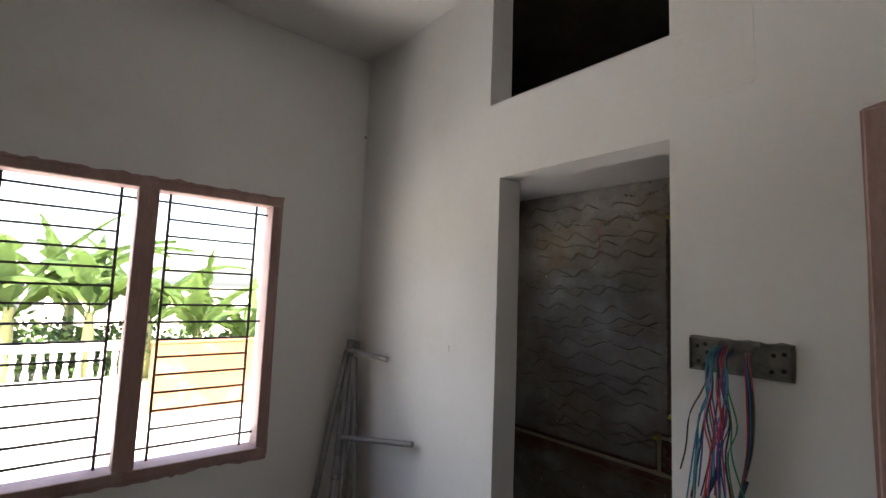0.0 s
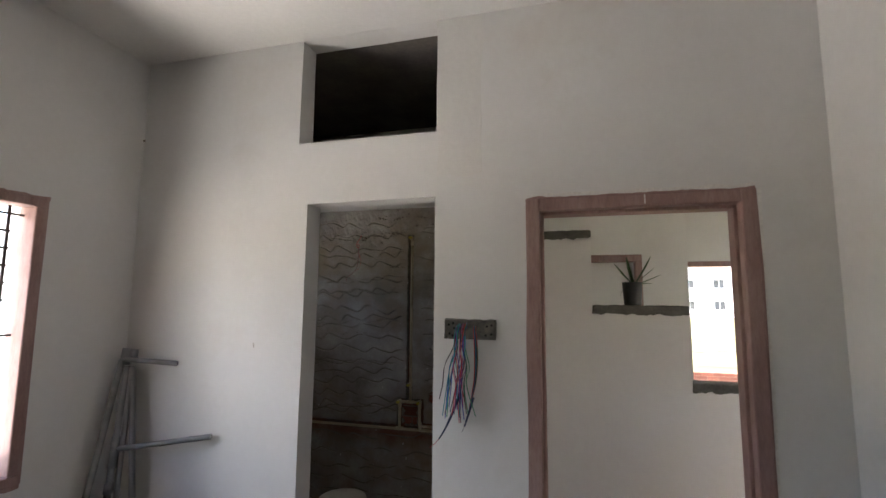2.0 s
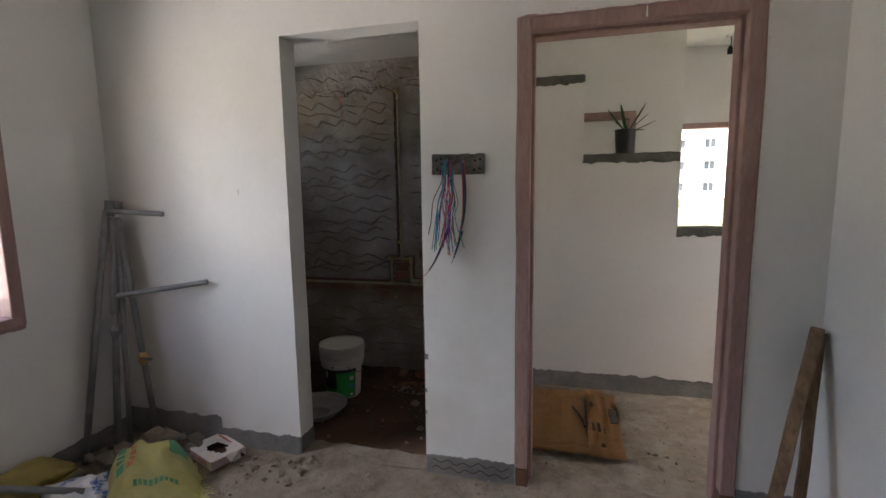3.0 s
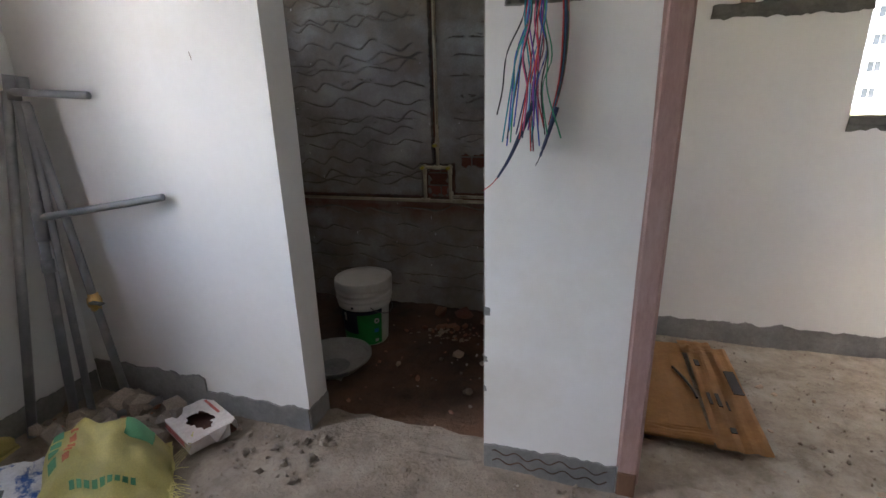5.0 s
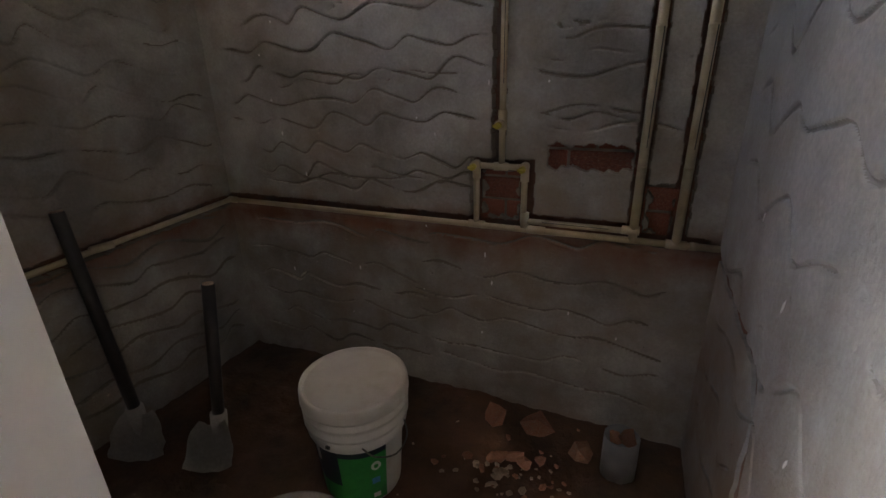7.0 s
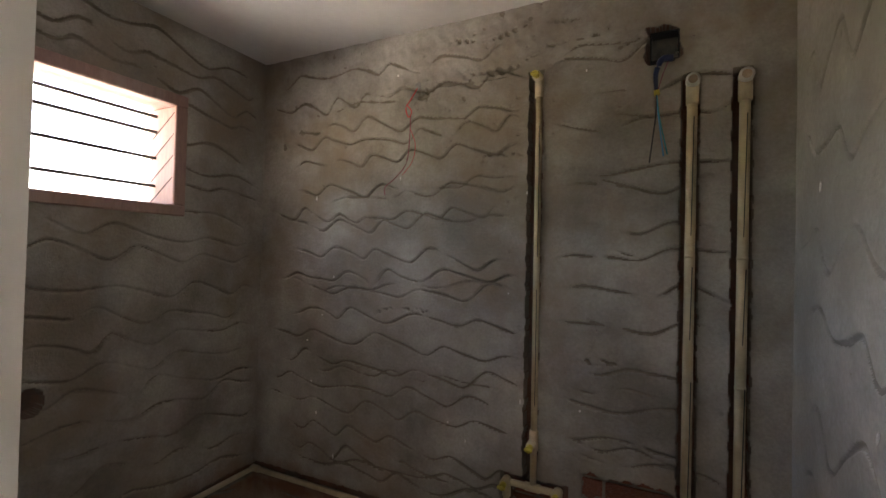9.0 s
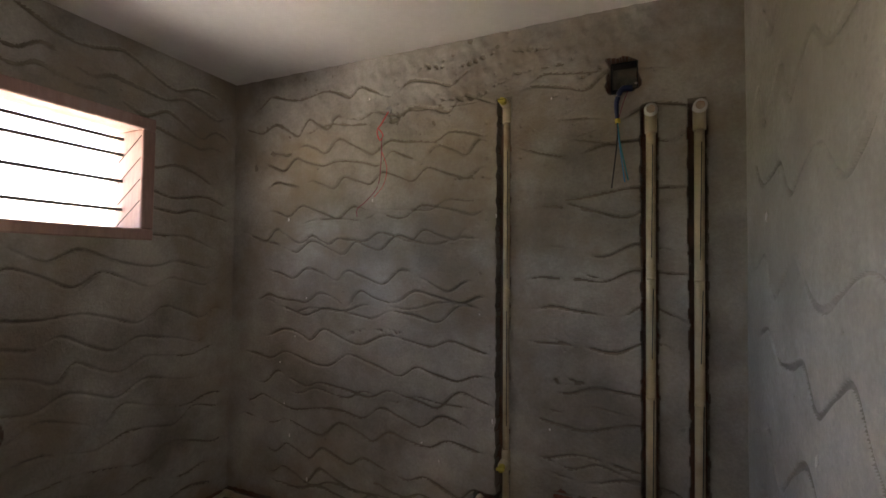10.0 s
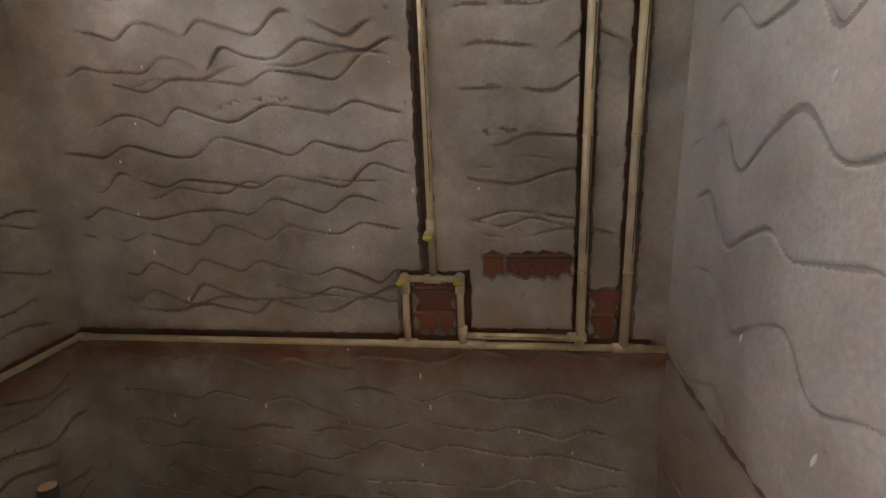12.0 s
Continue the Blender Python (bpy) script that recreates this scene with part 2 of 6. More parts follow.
setting("wall_east", panel("x", RX, 0.2, -4.6, T, -0.4, CZ + 0.1), M["paint"], "plain white primed plaster wall")
setting("wall_south", panel("y", -4.6, -0.2, -0.22, RX + 0.2, -0.4, CZ + 0.1), M["paint"], "plain white primed plaster wall")
setting("ceiling", panel("z", CZ, 0.12, 0.0, RX, -4.6, 0.0), M["paint_ceiling"], "white primed concrete hall ceiling")


def rough_floor(name, x0, x1, y0, y1, z, material, amp, label, step=0.03):
    bm = bmesh.new()
    xs, ys = spread(x0, x1, step), spread(y0, y1, step)
    g = []
    for x in xs:
        col = []
        for y in ys:
            h = noise.fractal(Vector((x * 2.2, y * 2.2, z * 9 + 1)), 0.8, 2.1, 5) * amp + noise.fractal(Vector((x * 14, y * 14, 5)), 0.7, 2.0, 3) * amp * 0.3 + max(0.0, noise.noise(Vector((x * 31, y * 31, 9))) - 0.25) * amp * 0.9
            col.append(bm.verts.new((x, y, z + h)))
        g.append(col)
    for a, b in zip(g, g[1:]):
        for i in range(len(ys) - 1):
            bm.faces.new((a[i], b[i], b[i + 1], a[i + 1]))
    return setting(name, bm, material, label, smooth=True)


rough_floor("floor", 0, RX, -4.6, 0.07, 0.0, M["floor"], 0.016, "dusty rough concrete hall floor", 0.02)
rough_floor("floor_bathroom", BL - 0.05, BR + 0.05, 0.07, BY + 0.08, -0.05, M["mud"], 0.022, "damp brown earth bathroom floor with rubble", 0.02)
rough_floor("floor_passage", 1.90, 5.0, 0.07, 4.3, -0.01, M["floor_pale"], 0.014, "pale rough concrete passage floor with crumbs", 0.022)


# scratched plaster of the bathroom: relief from lines drawn with a trowel tip
def drift(rng, u, size):
    """A smooth random curve along u, about -1 to 1, with swells of the given size."""
    out = np.zeros_like(u)
    for k, w in ((1.0, 0.6), (1.9, 0.35), (3.7, 0.2)):
        out += w * np.sin(u * 6.28 * k * rng.uniform(0.75, 1.3) / size + rng.uniform(0, 6.28))
    return out


def wave_lines(U, V, rng, rows, amp, length, u_lo, u_hi, width=0.0052, strokes=1, slope=0.0, depth=0.0115):
    """Uneven wavy scratches: each row is one hand's sweep, which swells, fades, breaks off and starts again."""
    u = U[:, :1]
    du = u[1, 0] - u[0, 0]
    H = np.zeros_like(U)
    for v0 in rows:
        turn = np.cumsum(6.28 * du / (length * rng.uniform(0.75, 1.35) * np.clip(1 + 0.3 * drift(rng, u, 0.7), 0.65, 1.6)), axis=0) + rng.uniform(0, 6.28)
        swell = np.clip(0.68 + 0.42 * drift(rng, u, 1.0), 0.12, 1.25)
        line = v0 + rng.uniform(-0.018, 0.018) + amp * swell * np.sin(turn + 0.45 * np.sin(turn)) + 0.017 * drift(rng, u, 1.6) + (slope + rng.uniform(-0.03, 0.03)) * (u - u_lo)
        press = np.clip(0.9 + 0.28 * drift(rng, u, 0.4), 0.45, 1.0)
        cuts = np.sort(rng.uniform(u_lo, u_hi, strokes))
        for c in cuts:
            press = press * np.clip(np.abs(u - c) / rng.uniform(0.02, 0.05) - 0.35, 0, 1)
        press = press * np.clip((u - u_lo - rng.uniform(0, 0.16)) / 0.06, 0, 1) * np.clip((u_hi - rng.uniform(0, 0.10) - u) / 0.05, 0, 1)
        wide = width * np.clip(1.0 + 0.35 * drift(rng, u, 0.25), 0.6, 1.6)
        d = (V - line) / np.sqrt(1 + (np.gradient(line, axis=0) / du) ** 2)
        H = np.minimum(H, -depth * press * np.clip(1 - np.abs(d) / wide, 0, 1) ** 0.7)
        H += 0.0018 * press * np.clip(1 - np.abs(d + wide * 1.5) / wide, 0, 1)
    return H


def torn_streak(U, V, rng, u0, v0, u1, v1, half, depth=0.013):
    """A crumbly tear in the plaster along a line."""
    f = np.clip((U - u0) / (u1 - u0), 0, 1)
    d = np.abs(V - v0 - (v1 - v0) * f - 0.012 * np.sin(U * 21 + v0 * 9)) / (half * (0.6 + 0.4 * np.sin(U * 37 + u0 * 5)))
    ends = np.clip(np.minimum(U - u0, u1 - U) / 0.04, 0, 1)
    grit = np.clip(soft_noise(U, V, rng, 14, 160, 420) * 95, 0, 1)
    return -depth * grit * np.clip(1.1 - d, 0, 1) * ends


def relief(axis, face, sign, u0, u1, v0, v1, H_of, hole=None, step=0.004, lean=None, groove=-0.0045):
    """A plaster face as a fine grid; H_of gives its relief (metres towards the room). sign: the room's side."""
    us, vs = np.array(spread(u0, u1, step)), np.array(spread(v0, v1, step))
    U, V = np.meshgrid(us, vs, indexing="ij")
    H = H_of(U, V) * sign + face
    base = lean(U, V) if lean else 0.0
    nu, nv = len(us), len(vs)
    co = np.stack([H, U, V], -1) if axis == "x" else np.stack([U, H, V], -1)
    idx = np.arange(nu * nv).reshape(nu, nv)
    quads = np.stack([idx[:-1, :-1], idx[1:, :-1], idx[1:, 1:], idx[:-1, 1:]], -1).reshape(-1, 4)
    if hole:
        cu, cv = ((U[:-1, :-1] + U[1:, 1:]) / 2).ravel(), ((V[:-1, :-1] + V[1:, 1:]) / 2).ravel()
        quads = quads[~((cu > hole[0]) & (cu < hole[1]) & (cv > hole[2]) & (cv < hole[3]))]
    flip = (axis == "y") == (sign < 0)
    if not flip:
        quads = quads[:, ::-1]
    me = bpy.data.meshes.new("relief")
    me.from_pydata(co.reshape(-1, 3).tolist(), [], quads.tolist())
    me.polygons.foreach_set("use_smooth", [True] * len(me.polygons))
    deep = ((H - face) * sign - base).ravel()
    # slot by depth: faces below groove take the darker, shade-coloured cement
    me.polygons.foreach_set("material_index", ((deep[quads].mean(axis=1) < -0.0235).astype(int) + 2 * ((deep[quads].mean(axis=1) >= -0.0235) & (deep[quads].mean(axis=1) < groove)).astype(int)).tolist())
    return me


def soft_noise(U, V, rng, n=14, lo=2, hi=30):
    H = np.zeros_like(U)
    for i in range(n):
        f = lo * (hi / lo) ** (i / (n - 1))
        a = rng.uniform(0, 6.28)
        H += np.sin(U * f * math.cos(a) + V * f * math.sin(a) + rng.uniform(0, 6.28)) / f
    return H


# plumbing layout on the back wall
HPZ = 0.655
P1, P2, P3 = 1.213, 1.632, 1.745
CH = [  # chases (u0, u1, v0, v1)
    (0.0, 1.83, HPZ - 0.014, HPZ + 0.022), (P1 - 0.027, P1 + 0.017, 0.87, 2.125), (P2 - 0.025, P2 + 0.018, HPZ, 2.05), (P3 - 0.018, P3 + 0.024, HPZ, 2.05),
    (1.115, 1.32, 0.84, 0.875), (1.115, 1.155, HPZ, 0.875), (1.28, 1.325, HPZ, 0.875), (1.29, 1.64, HPZ, HPZ + 0.05),
]
BRICKED = [(1.165, 1.28, HPZ + 0.03, 0.84), (1.355, P2 - 0.02, 0.855, 0.925), (P2 + 0.025, P3 - 0.02, HPZ + 0.03, 0.82)]


def pits(U, V, rng, n, lo=0.002, hi=0.006):
    """Small holes and pecks in the plaster."""
    H = np.zeros_like(U)
    u0, v0, du = U[0, 0], V[0, 0], U[1, 0] - U[0, 0]
    dv = V[0, 1] - V[0, 0]
    for _ in range(n):
        r = lo + (hi - lo) * rng.random() ** 2
        u, v = rng.uniform(U[0, 0], U[-1, 0]), rng.uniform(V[0, 0], V[0, -1])
        if rng.random() < 0.5:
            u, v = U[0, 0] + (U[-1, 0] - U[0, 0]) * (0.5 + 0.13 * rng.standard_normal()), V[0, 0] + (V[0, -1] - V[0, 0]) * (0.86 + 0.06 * rng.standard_normal())
        i, j, k = int((u - u0) / du), int((v - v0) / dv), int(r / du) + 2
        a, b, c, d = max(0, i - k), min(U.shape[0], i + k), max(0, j - k), min(U.shape[1], j + k)
        if a < b and c < d:
            q = np.sqrt((U[a:b, c:d] - u) ** 2 + ((V[a:b, c:d] - v) * rng.uniform(0.7, 1.6)) ** 2)
            H[a:b, c:d] -= r * 1.3 * np.clip(1 - q / r, 0, 1)
    return H


def back_relief(U, V):
    rng = np.random.default_rng(5)
    H = 0.0011 * soft_noise(U, V, rng, 16, 3, 60) * 3
    low, high = np.arange(0.06, 0.6, 0.10), np.arange(0.74, 2.28, 0.082)
    H = H + wave_lines(U, V, rng, low, 0.02, 0.24, 0.08, 1.0)
    H = H + wave_lines(U, V, rng, low + 0.03, 0.018, 0.26, 0.85, 1.8)
    H = H + wave_lines(U, V, rng, high, 0.026, 0.21, 0.08, P1 - 0.02)
    H = H + wave_lines(U, V, rng, high[::4] + 0.035, 0.016, 0.27, 0.3, P1 - 0.02, 0.0042, 3, 0.02, 0.010)
    H = H + wave_lines(U, V, rng, np.arange(0.95, 2.2, 0.098), 0.022, 0.30, P1 + 0.02, P3 + 0.02, 0.0055, 1)
    H = H + wave_lines(U, V, rng, np.arange(1.0, 2.2, 0.19), 0.024, 0.22, P1 + 0.02, P2 - 0.02, 0.004, 3)
    for u0, v0, u1, v1, half in ((0.95, 2.135, 1.22, 2.175, 0.020), (1.2, 2.175, 1.44, 2.23, 0.010), (0.90, 2.262, 1.37, 2.272, 0.012), (0.74, 2.10, 0.90, 2.15, 0.03), (1.40, 2.15, 1.53, 2.17, 0.02), (1.0, 1.86, 1.19, 1.875, 0.010), (1.42, 1.985, 1.50, 2.01, 0.012), (0.62, 1.33, 0.86, 1.37, 0.011), (1.3, 1.22, 1.5, 1.27, 0.012)):
        H = H + torn_streak(U, V, rng, u0, v0, u1, v1, half)
    H = H + 0.026 * soft_noise(U, V, rng, 18, 70, 260) * np.clip((V - 2.06 - 0.12 * (U - 0.9) + 0.05 * np.sin(U * 9)) / 0.05, 0, 1) * 2.2
    H = H + pits(U, V, rng, 760)
    rag = 0.006 * np.sin(V * 61 + 2 * np.sin(V * 17)) + 0.005 * np.sin(U * 55 + 2 * np.sin(U * 23)) + 0.003 * np.sin(U * 140 + V * 150)
    for a, b, c, d in CH:
        inside = np.minimum(np.minimum(U - a, b - U), np.minimum(V - c, d - V)) + rag * 0.3
        H = np.where(inside > 0, np.minimum(H, -0.032), H)
    for a, b, c, d in BRICKED:
        inside = np.minimum(np.minimum(U - a, b - U), np.minimum(V - c, d - V)) + rag
        H = np.where(inside > 0, np.minimum(H, -0.022), H)
    hole = np.minimum(np.minimum(U - 1.525, 1.605 - U), np.minimum(V - 2.095, 2.185 - V)) + rag * 0.8
    H = np.where(hole > 0, -0.062, H)
    return H


def ledge_inset(U, V):
    """How far inside the thinner lower coat of the east wall a point lies (metres, negative outside)."""
    rag = 0.006 * np.sin(U * 55 + 2 * np.sin(U * 23)) + 0.008 * np.sin(V * 47 + 2 * np.sin(V * 19))
    edge = 0.70 + 0.10 * np.clip((V - 0.45) / 0.2, 0, 1) ** 2 + 0.14 * np.clip((0.3 - V) / 0.35, 0, 1)
    return np.minimum(HPZ - 0.002 - 0.045 * (BY - U) - V, (U - edge) * 0.8) + rag * 0.7


def ledge_rim(U, V):
    inset = ledge_inset(U, V)
    return (inset > -0.004) & (inset < 0.034 + 0.012 * np.sin(U * 31) * np.sin(V * 27))


def doorway_lean(U):
    return (BR - DR) * np.clip(1 - (U - T) / 0.35, 0, 1)


def side_relief(seed, rows, amp, length, lo, hi, slope, west, width=0.0052, depth=0.0105, strokes=1):
    def f(U, V):
        rng = np.random.default_rng(seed)
        H = 0.0035 * soft_noise(U, V, rng, 16, 3, 60)
        H = H + wave_lines(U, V, rng, rows, amp, length, lo, hi, width, strokes, slope, depth)
        H = H + pits(U, V, rng, 260)
        if west:
            rag = 0.005 * np.sin(U * 55 + 2 * np.sin(U * 23)) + 0.003 * np.sin(U * 140)
            hole = 0.032 - np.sqrt((U - 0.552) ** 2 + ((V - 1.12) * 0.8) ** 2) + rag * 2
            H = np.where(hole > 0, -0.055, H)
            H = np.where(np.abs(V - HPZ + 0.006 + (BY - U) * 0.045) + rag * 0.4 < 0.022, np.minimum(H, -0.032), H)
        else:
            inset = ledge_inset(U, V)
            H = H - 0.004 * (inset > 0) - 0.007 * ledge_rim(U, V)
            H = H + doorway_lean(U)
        return H
    return f


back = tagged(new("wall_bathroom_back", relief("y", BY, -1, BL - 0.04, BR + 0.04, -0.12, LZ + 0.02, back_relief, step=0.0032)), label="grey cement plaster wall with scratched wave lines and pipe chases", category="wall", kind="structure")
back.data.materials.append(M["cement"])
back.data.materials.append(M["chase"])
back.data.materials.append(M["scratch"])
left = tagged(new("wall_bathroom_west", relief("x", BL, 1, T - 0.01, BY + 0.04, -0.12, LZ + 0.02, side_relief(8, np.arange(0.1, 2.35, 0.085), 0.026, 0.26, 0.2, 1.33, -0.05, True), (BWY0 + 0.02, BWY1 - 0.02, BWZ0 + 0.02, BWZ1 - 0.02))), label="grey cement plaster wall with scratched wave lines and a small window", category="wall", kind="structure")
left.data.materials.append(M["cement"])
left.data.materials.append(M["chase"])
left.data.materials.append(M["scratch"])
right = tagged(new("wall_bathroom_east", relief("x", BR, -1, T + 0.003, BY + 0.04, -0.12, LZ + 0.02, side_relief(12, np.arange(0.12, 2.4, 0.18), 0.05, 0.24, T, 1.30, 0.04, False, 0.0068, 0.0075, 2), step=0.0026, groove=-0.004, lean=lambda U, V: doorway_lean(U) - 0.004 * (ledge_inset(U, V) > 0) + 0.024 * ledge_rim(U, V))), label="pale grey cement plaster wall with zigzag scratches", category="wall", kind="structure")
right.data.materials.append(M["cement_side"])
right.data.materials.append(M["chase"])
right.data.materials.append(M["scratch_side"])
setting("wall_core_back", panel("y", BY + 0.072, 0.15, -0.22, BR + 0.11, -0.4, CZ + 0.1, step=0.5, rough=0), M["exterior"], "brick wall core behind the bathroom plaster")
setting("wall_core_west", panel("x", BL - 0.072, -0.18, -0.001, BY + 0.072, -0.4, CZ + 0.1, [(BWY0 + 0.005, BWY1 - 0.005, BWZ0 + 0.005, BWZ1 - 0.005)], step=0.3, rough=0), M["exterior"], "outer wall core beside the bathroom")
setting("wall_core_east", panel("x", BR + 0.055, 0.044, T, BY + 0.072, -0.4, CZ + 0.1, step=0.3, rough=0.001), M["paint"], "white primed wall between bathroom and passage")
setting("ceiling_bathroom", panel("z", LZ, LB - LZ, BL - 0.06, BR + 0.04, T, BY + 0.06, step=0.2), M["paint_ceiling"], "white primed slab under the loft")
setting("loft_floor", panel("z", LB + 0.002, 0.004, 1.039, 1.794, 0.0, 0.03, step=0.3, rough=0), M["paint"], "white edge of the loft slab")
setting("roof", panel("z", CZ + 0.125, 0.1, -0.6, 6.2, -5.2, 5.2, step=1.0, rough=0), M["exterior"], "flat concrete roof slab")
setting("ceiling_loft", panel("z", CZ + 0.02, 0.1, -0.1, BR + 0.1, T, BY + 0.07, step=0.5, rough=0), M["dark_loft"], "dark grey loft ceiling")

# ---- passage and the room behind ----
PY = 1.20
setting("wall_passage_stepped_a", panel("y", PY, 0.12, 1.945, 2.545, -0.2, 2.055), M["paint"], "white primed half wall, tallest step")
setting("wall_passage_stepped_b", panel("y", PY, 0.12, 2.545, 3.13, -0.2, 1.545), M["paint"], "white primed half wall, middle step")
setting("wall_passage_stepped_c", panel("y", PY, 0.12, 3.13, 4.2, -0.2, 1.07), M["paint"], "white primed half wall, lowest step")
setting("wall_passage_east", panel("x", 5.0, 0.15, T, 4.2, -0.4, CZ + 0.1, [(0.40, 1.0, 1.1, 1.95)]), M["paint"], "white primed passage end wall")
setting("wall_passage_south", panel("y", T - 0.001, -0.12, RX + 0.2, 5.15, -0.4, CZ + 0.1), M["paint"], "white primed passage wall")
setting("wall_room_behind", panel("y", 2.6, 0.15, 1.8, 3.45, -0.4, CZ + 0.1, [(2.21, 3.05, -0.1, 2.06)]), M["paint"], "white primed wall of the room behind")
setting("wall_room_recess", panel("y", 2.70, 0.05, 2.15, 3.1, -0.3, 2.1), M["paint"], "white primed blocked doorway")
setting("wall_room_far", panel("y", 4.2, 0.2, 1.8, 5.15, -0.4, CZ + 0.1, [(3.765, 4.915, 0.605, 2.12)]), M["paint"], "white primed outer wall with a wide window")
setting("wall_room_return", panel("x", 3.45, -0.12, 2.75, 4.2, -0.4, CZ + 0.1), M["paint"], "white primed return wall")
setting("wall_room_west", panel("x", 1.945, -0.1, BY + 0.073, 4.2, -0.4, CZ + 0.1), M["paint"], "white primed wall")
setting("ceiling_passage", panel("z", CZ, 0.12, 1.9, 5.0, T, 4.2), M["paint_ceiling"], "white primed passage ceiling")

# ---- outside ----
M["ground"] = mat("dry_sandy_ground", (0.42, 0.36, 0.27), (0.52, 0.46, 0.36), 0.95, 0.5, 9, 0.3, stain=(0.30, 0.33, 0.14), stain_scale=0.35, stain_at=0.58)
setting("ground", panel("z", -0.35, -0.05, -400, 400, -400, 400, step=100, rough=0), M["ground"], "dry sandy ground with patches of grass")

# ---- things in the hall ----
def smooth_line(pts, n=24):
    """A Catmull-Rom curve through pts."""
    p = [Vector(q) for q in pts]
    p = [2 * p[0] - p[1]] + p + [2 * p[-1] - p[-2]]
    out = []
    segs = len(p) - 3
    for k in range(n + 1):
        f = k / n * segs
        i = min(int(f), segs - 1)
        t = f - i
        a, b, c, d = p[i:i + 4]
        out.append(0.5 * ((2 * b) + (c - a) * t + (2 * a - 5 * b + 4 * c - d) * t * t + (3 * b - a - 3 * c + d) * t ** 3))
    return out


def ragged(axis, face, out, u0, u1, v0, v1, amp=(0, 0, 0, 0), step=0.018, seed=0.0, depth=0.004):
    """A thin coat on a wall with uneven edges. out: signed distance by which it stands proud; amp: unevenness of the low u, high u, low v and high v edges."""
    bm = bmesh.new()
    us, vs = spread(u0, u1, step), spread(v0, v1, max(step, (v1 - v0) / 6))
    nu, nv = len(us) - 1, len(vs) - 1

    def jag(t, k):
        return noise.fractal(Vector((t * 13, seed + k * 7.3, 0)), 0.55, 2.3, 6) * 1.1

    def at(i, j, back):
        u, v = us[i], vs[j]
        fu, fv = i / nu, j / nv
        lo_v, hi_v = jag(u, 2) * amp[2], jag(u, 3) * amp[3]
        lo_u, hi_u = jag(v, 0) * amp[0], jag(v, 1) * amp[1]
        u2, v2 = u + lo_u * (1 - fu) + hi_u * fu, v + lo_v * (1 - fv) + hi_v * fv
        d = face + (out if not back else -math.copysign(depth, out))
        if not back:
            d += noise.noise(Vector((u * 30, v * 30, seed))) * abs(out) * 0.35
        return (d, u2, v2) if axis == "x" else (u2, d, v2) if axis == "y" else (u2, v2, d)

    g = [[[bm.verts.new(at(i, j, b)) for j in range(nv + 1)] for i in range(nu + 1)] for b in (0, 1)]
    for i in range(nu):
        for j in range(nv):
            bm.faces.new((g[0][i][j], g[0][i + 1][j], g[0][i + 1][j + 1], g[0][i][j + 1]))
    for i in range(nu):
        for j in (0, nv):
            bm.faces.new((g[0][i][j], g[0][i + 1][j], g[1][i + 1][j], g[1][i][j]))
    for j in range(nv):
        for i in (0, nu):
            bm.faces.new((g[0][i][j], g[0][i][j + 1], g[1][i][j + 1], g[1][i][j]))
    bmesh.ops.delete(bm, geom=[v for v in bm.verts if not v.link_faces], context="VERTS")
    return bm


# bare cement bands along the foot of the walls
def skirting(axis, face, out, u0, u1, h, seed, label="bare grey cement band along the wall foot"):
    return setting("baseboard", ragged(axis, face, out, u0, u1, -0.05, h, (0, 0, 0, 0.011), step=0.009, seed=seed), M["skirt"], label)


skirting("y", 0, -0.007, 0.01, DL, 0.095, 1)
skirting("y", 0, -0.010, 0.012, 0.62, 0.155, 8, "taller patch of bare grey cement in the corner")
skirting("y", 0, -0.007, DR, FL - 0.004, 0.10, 2, "bare grey cement band with scratched wave lines")
skirting("y", 0, -0.007, FR + 0.004, RX - 0.01, 0.115, 3)
skirting("x", 0, 0.006, -4.55, -0.01, 0.10, 4)
skirting("x", RX, -0.006, -4.55, -0.01, 0.12, 5)
skirting("x", DL, 0.005, 0.0, T, 0.095, 6)
skirting("y", 1.20, -0.007, 1.96, 4.1, 0.10, 7)
setting("trim", ragged("x", DR, -0.004, 0.006, T + 0.004, -0.03, DH, (0.004, 0, 0, 0), seed=61), M["cement_side"], "bare cement coat on the doorway reveal")
sc = bmesh.new()
for k, z0 in enumerate((0.035, 0.07)):
    tube(sc, [(DR + 0.03 + 0.37 * i / 40, -0.0085, z0 + 0.009 * math.sin(i * 0.8 + k) + 0.004 * math.sin(i * 0.31)) for i in range(41)], 0.0022, 5)
tagged(mesh_ob("scratch_line", sc, M["mud"]), "dark wavy scratches in the cement band", "scratch", kind="structure")

# barred window in the west wall
win = thing("window_1", 0, (WY0 + WY1) / 2, WZ0, "red-oxide wooden window frame with black iron bars", "window", kind="structure")
YM = -1.075
FW = 0.043
for nm, b in (("frame_head", (-0.105, 0.008, WY0, WY1, WZ1 - FW, WZ1)), ("frame_sill", (-0.105, 0.012, WY0, WY1, WZ0, WZ0 + FW)),
              ("frame_jamb", (-0.104, 0.007, WY1 - FW, WY1, WZ0 + FW, WZ1 - FW)), ("frame_jamb", (-0.104, 0.007, WY0, WY0 + FW, WZ0 + FW, WZ1 - FW)),
              ("mullion", (-0.104, 0.007, YM - 0.04, YM + 0.04, WZ0 + FW, WZ1 - FW))):
    part(nm, new_box(*b, bevel=0.004), M["oxide"], win)
GX = -0.075
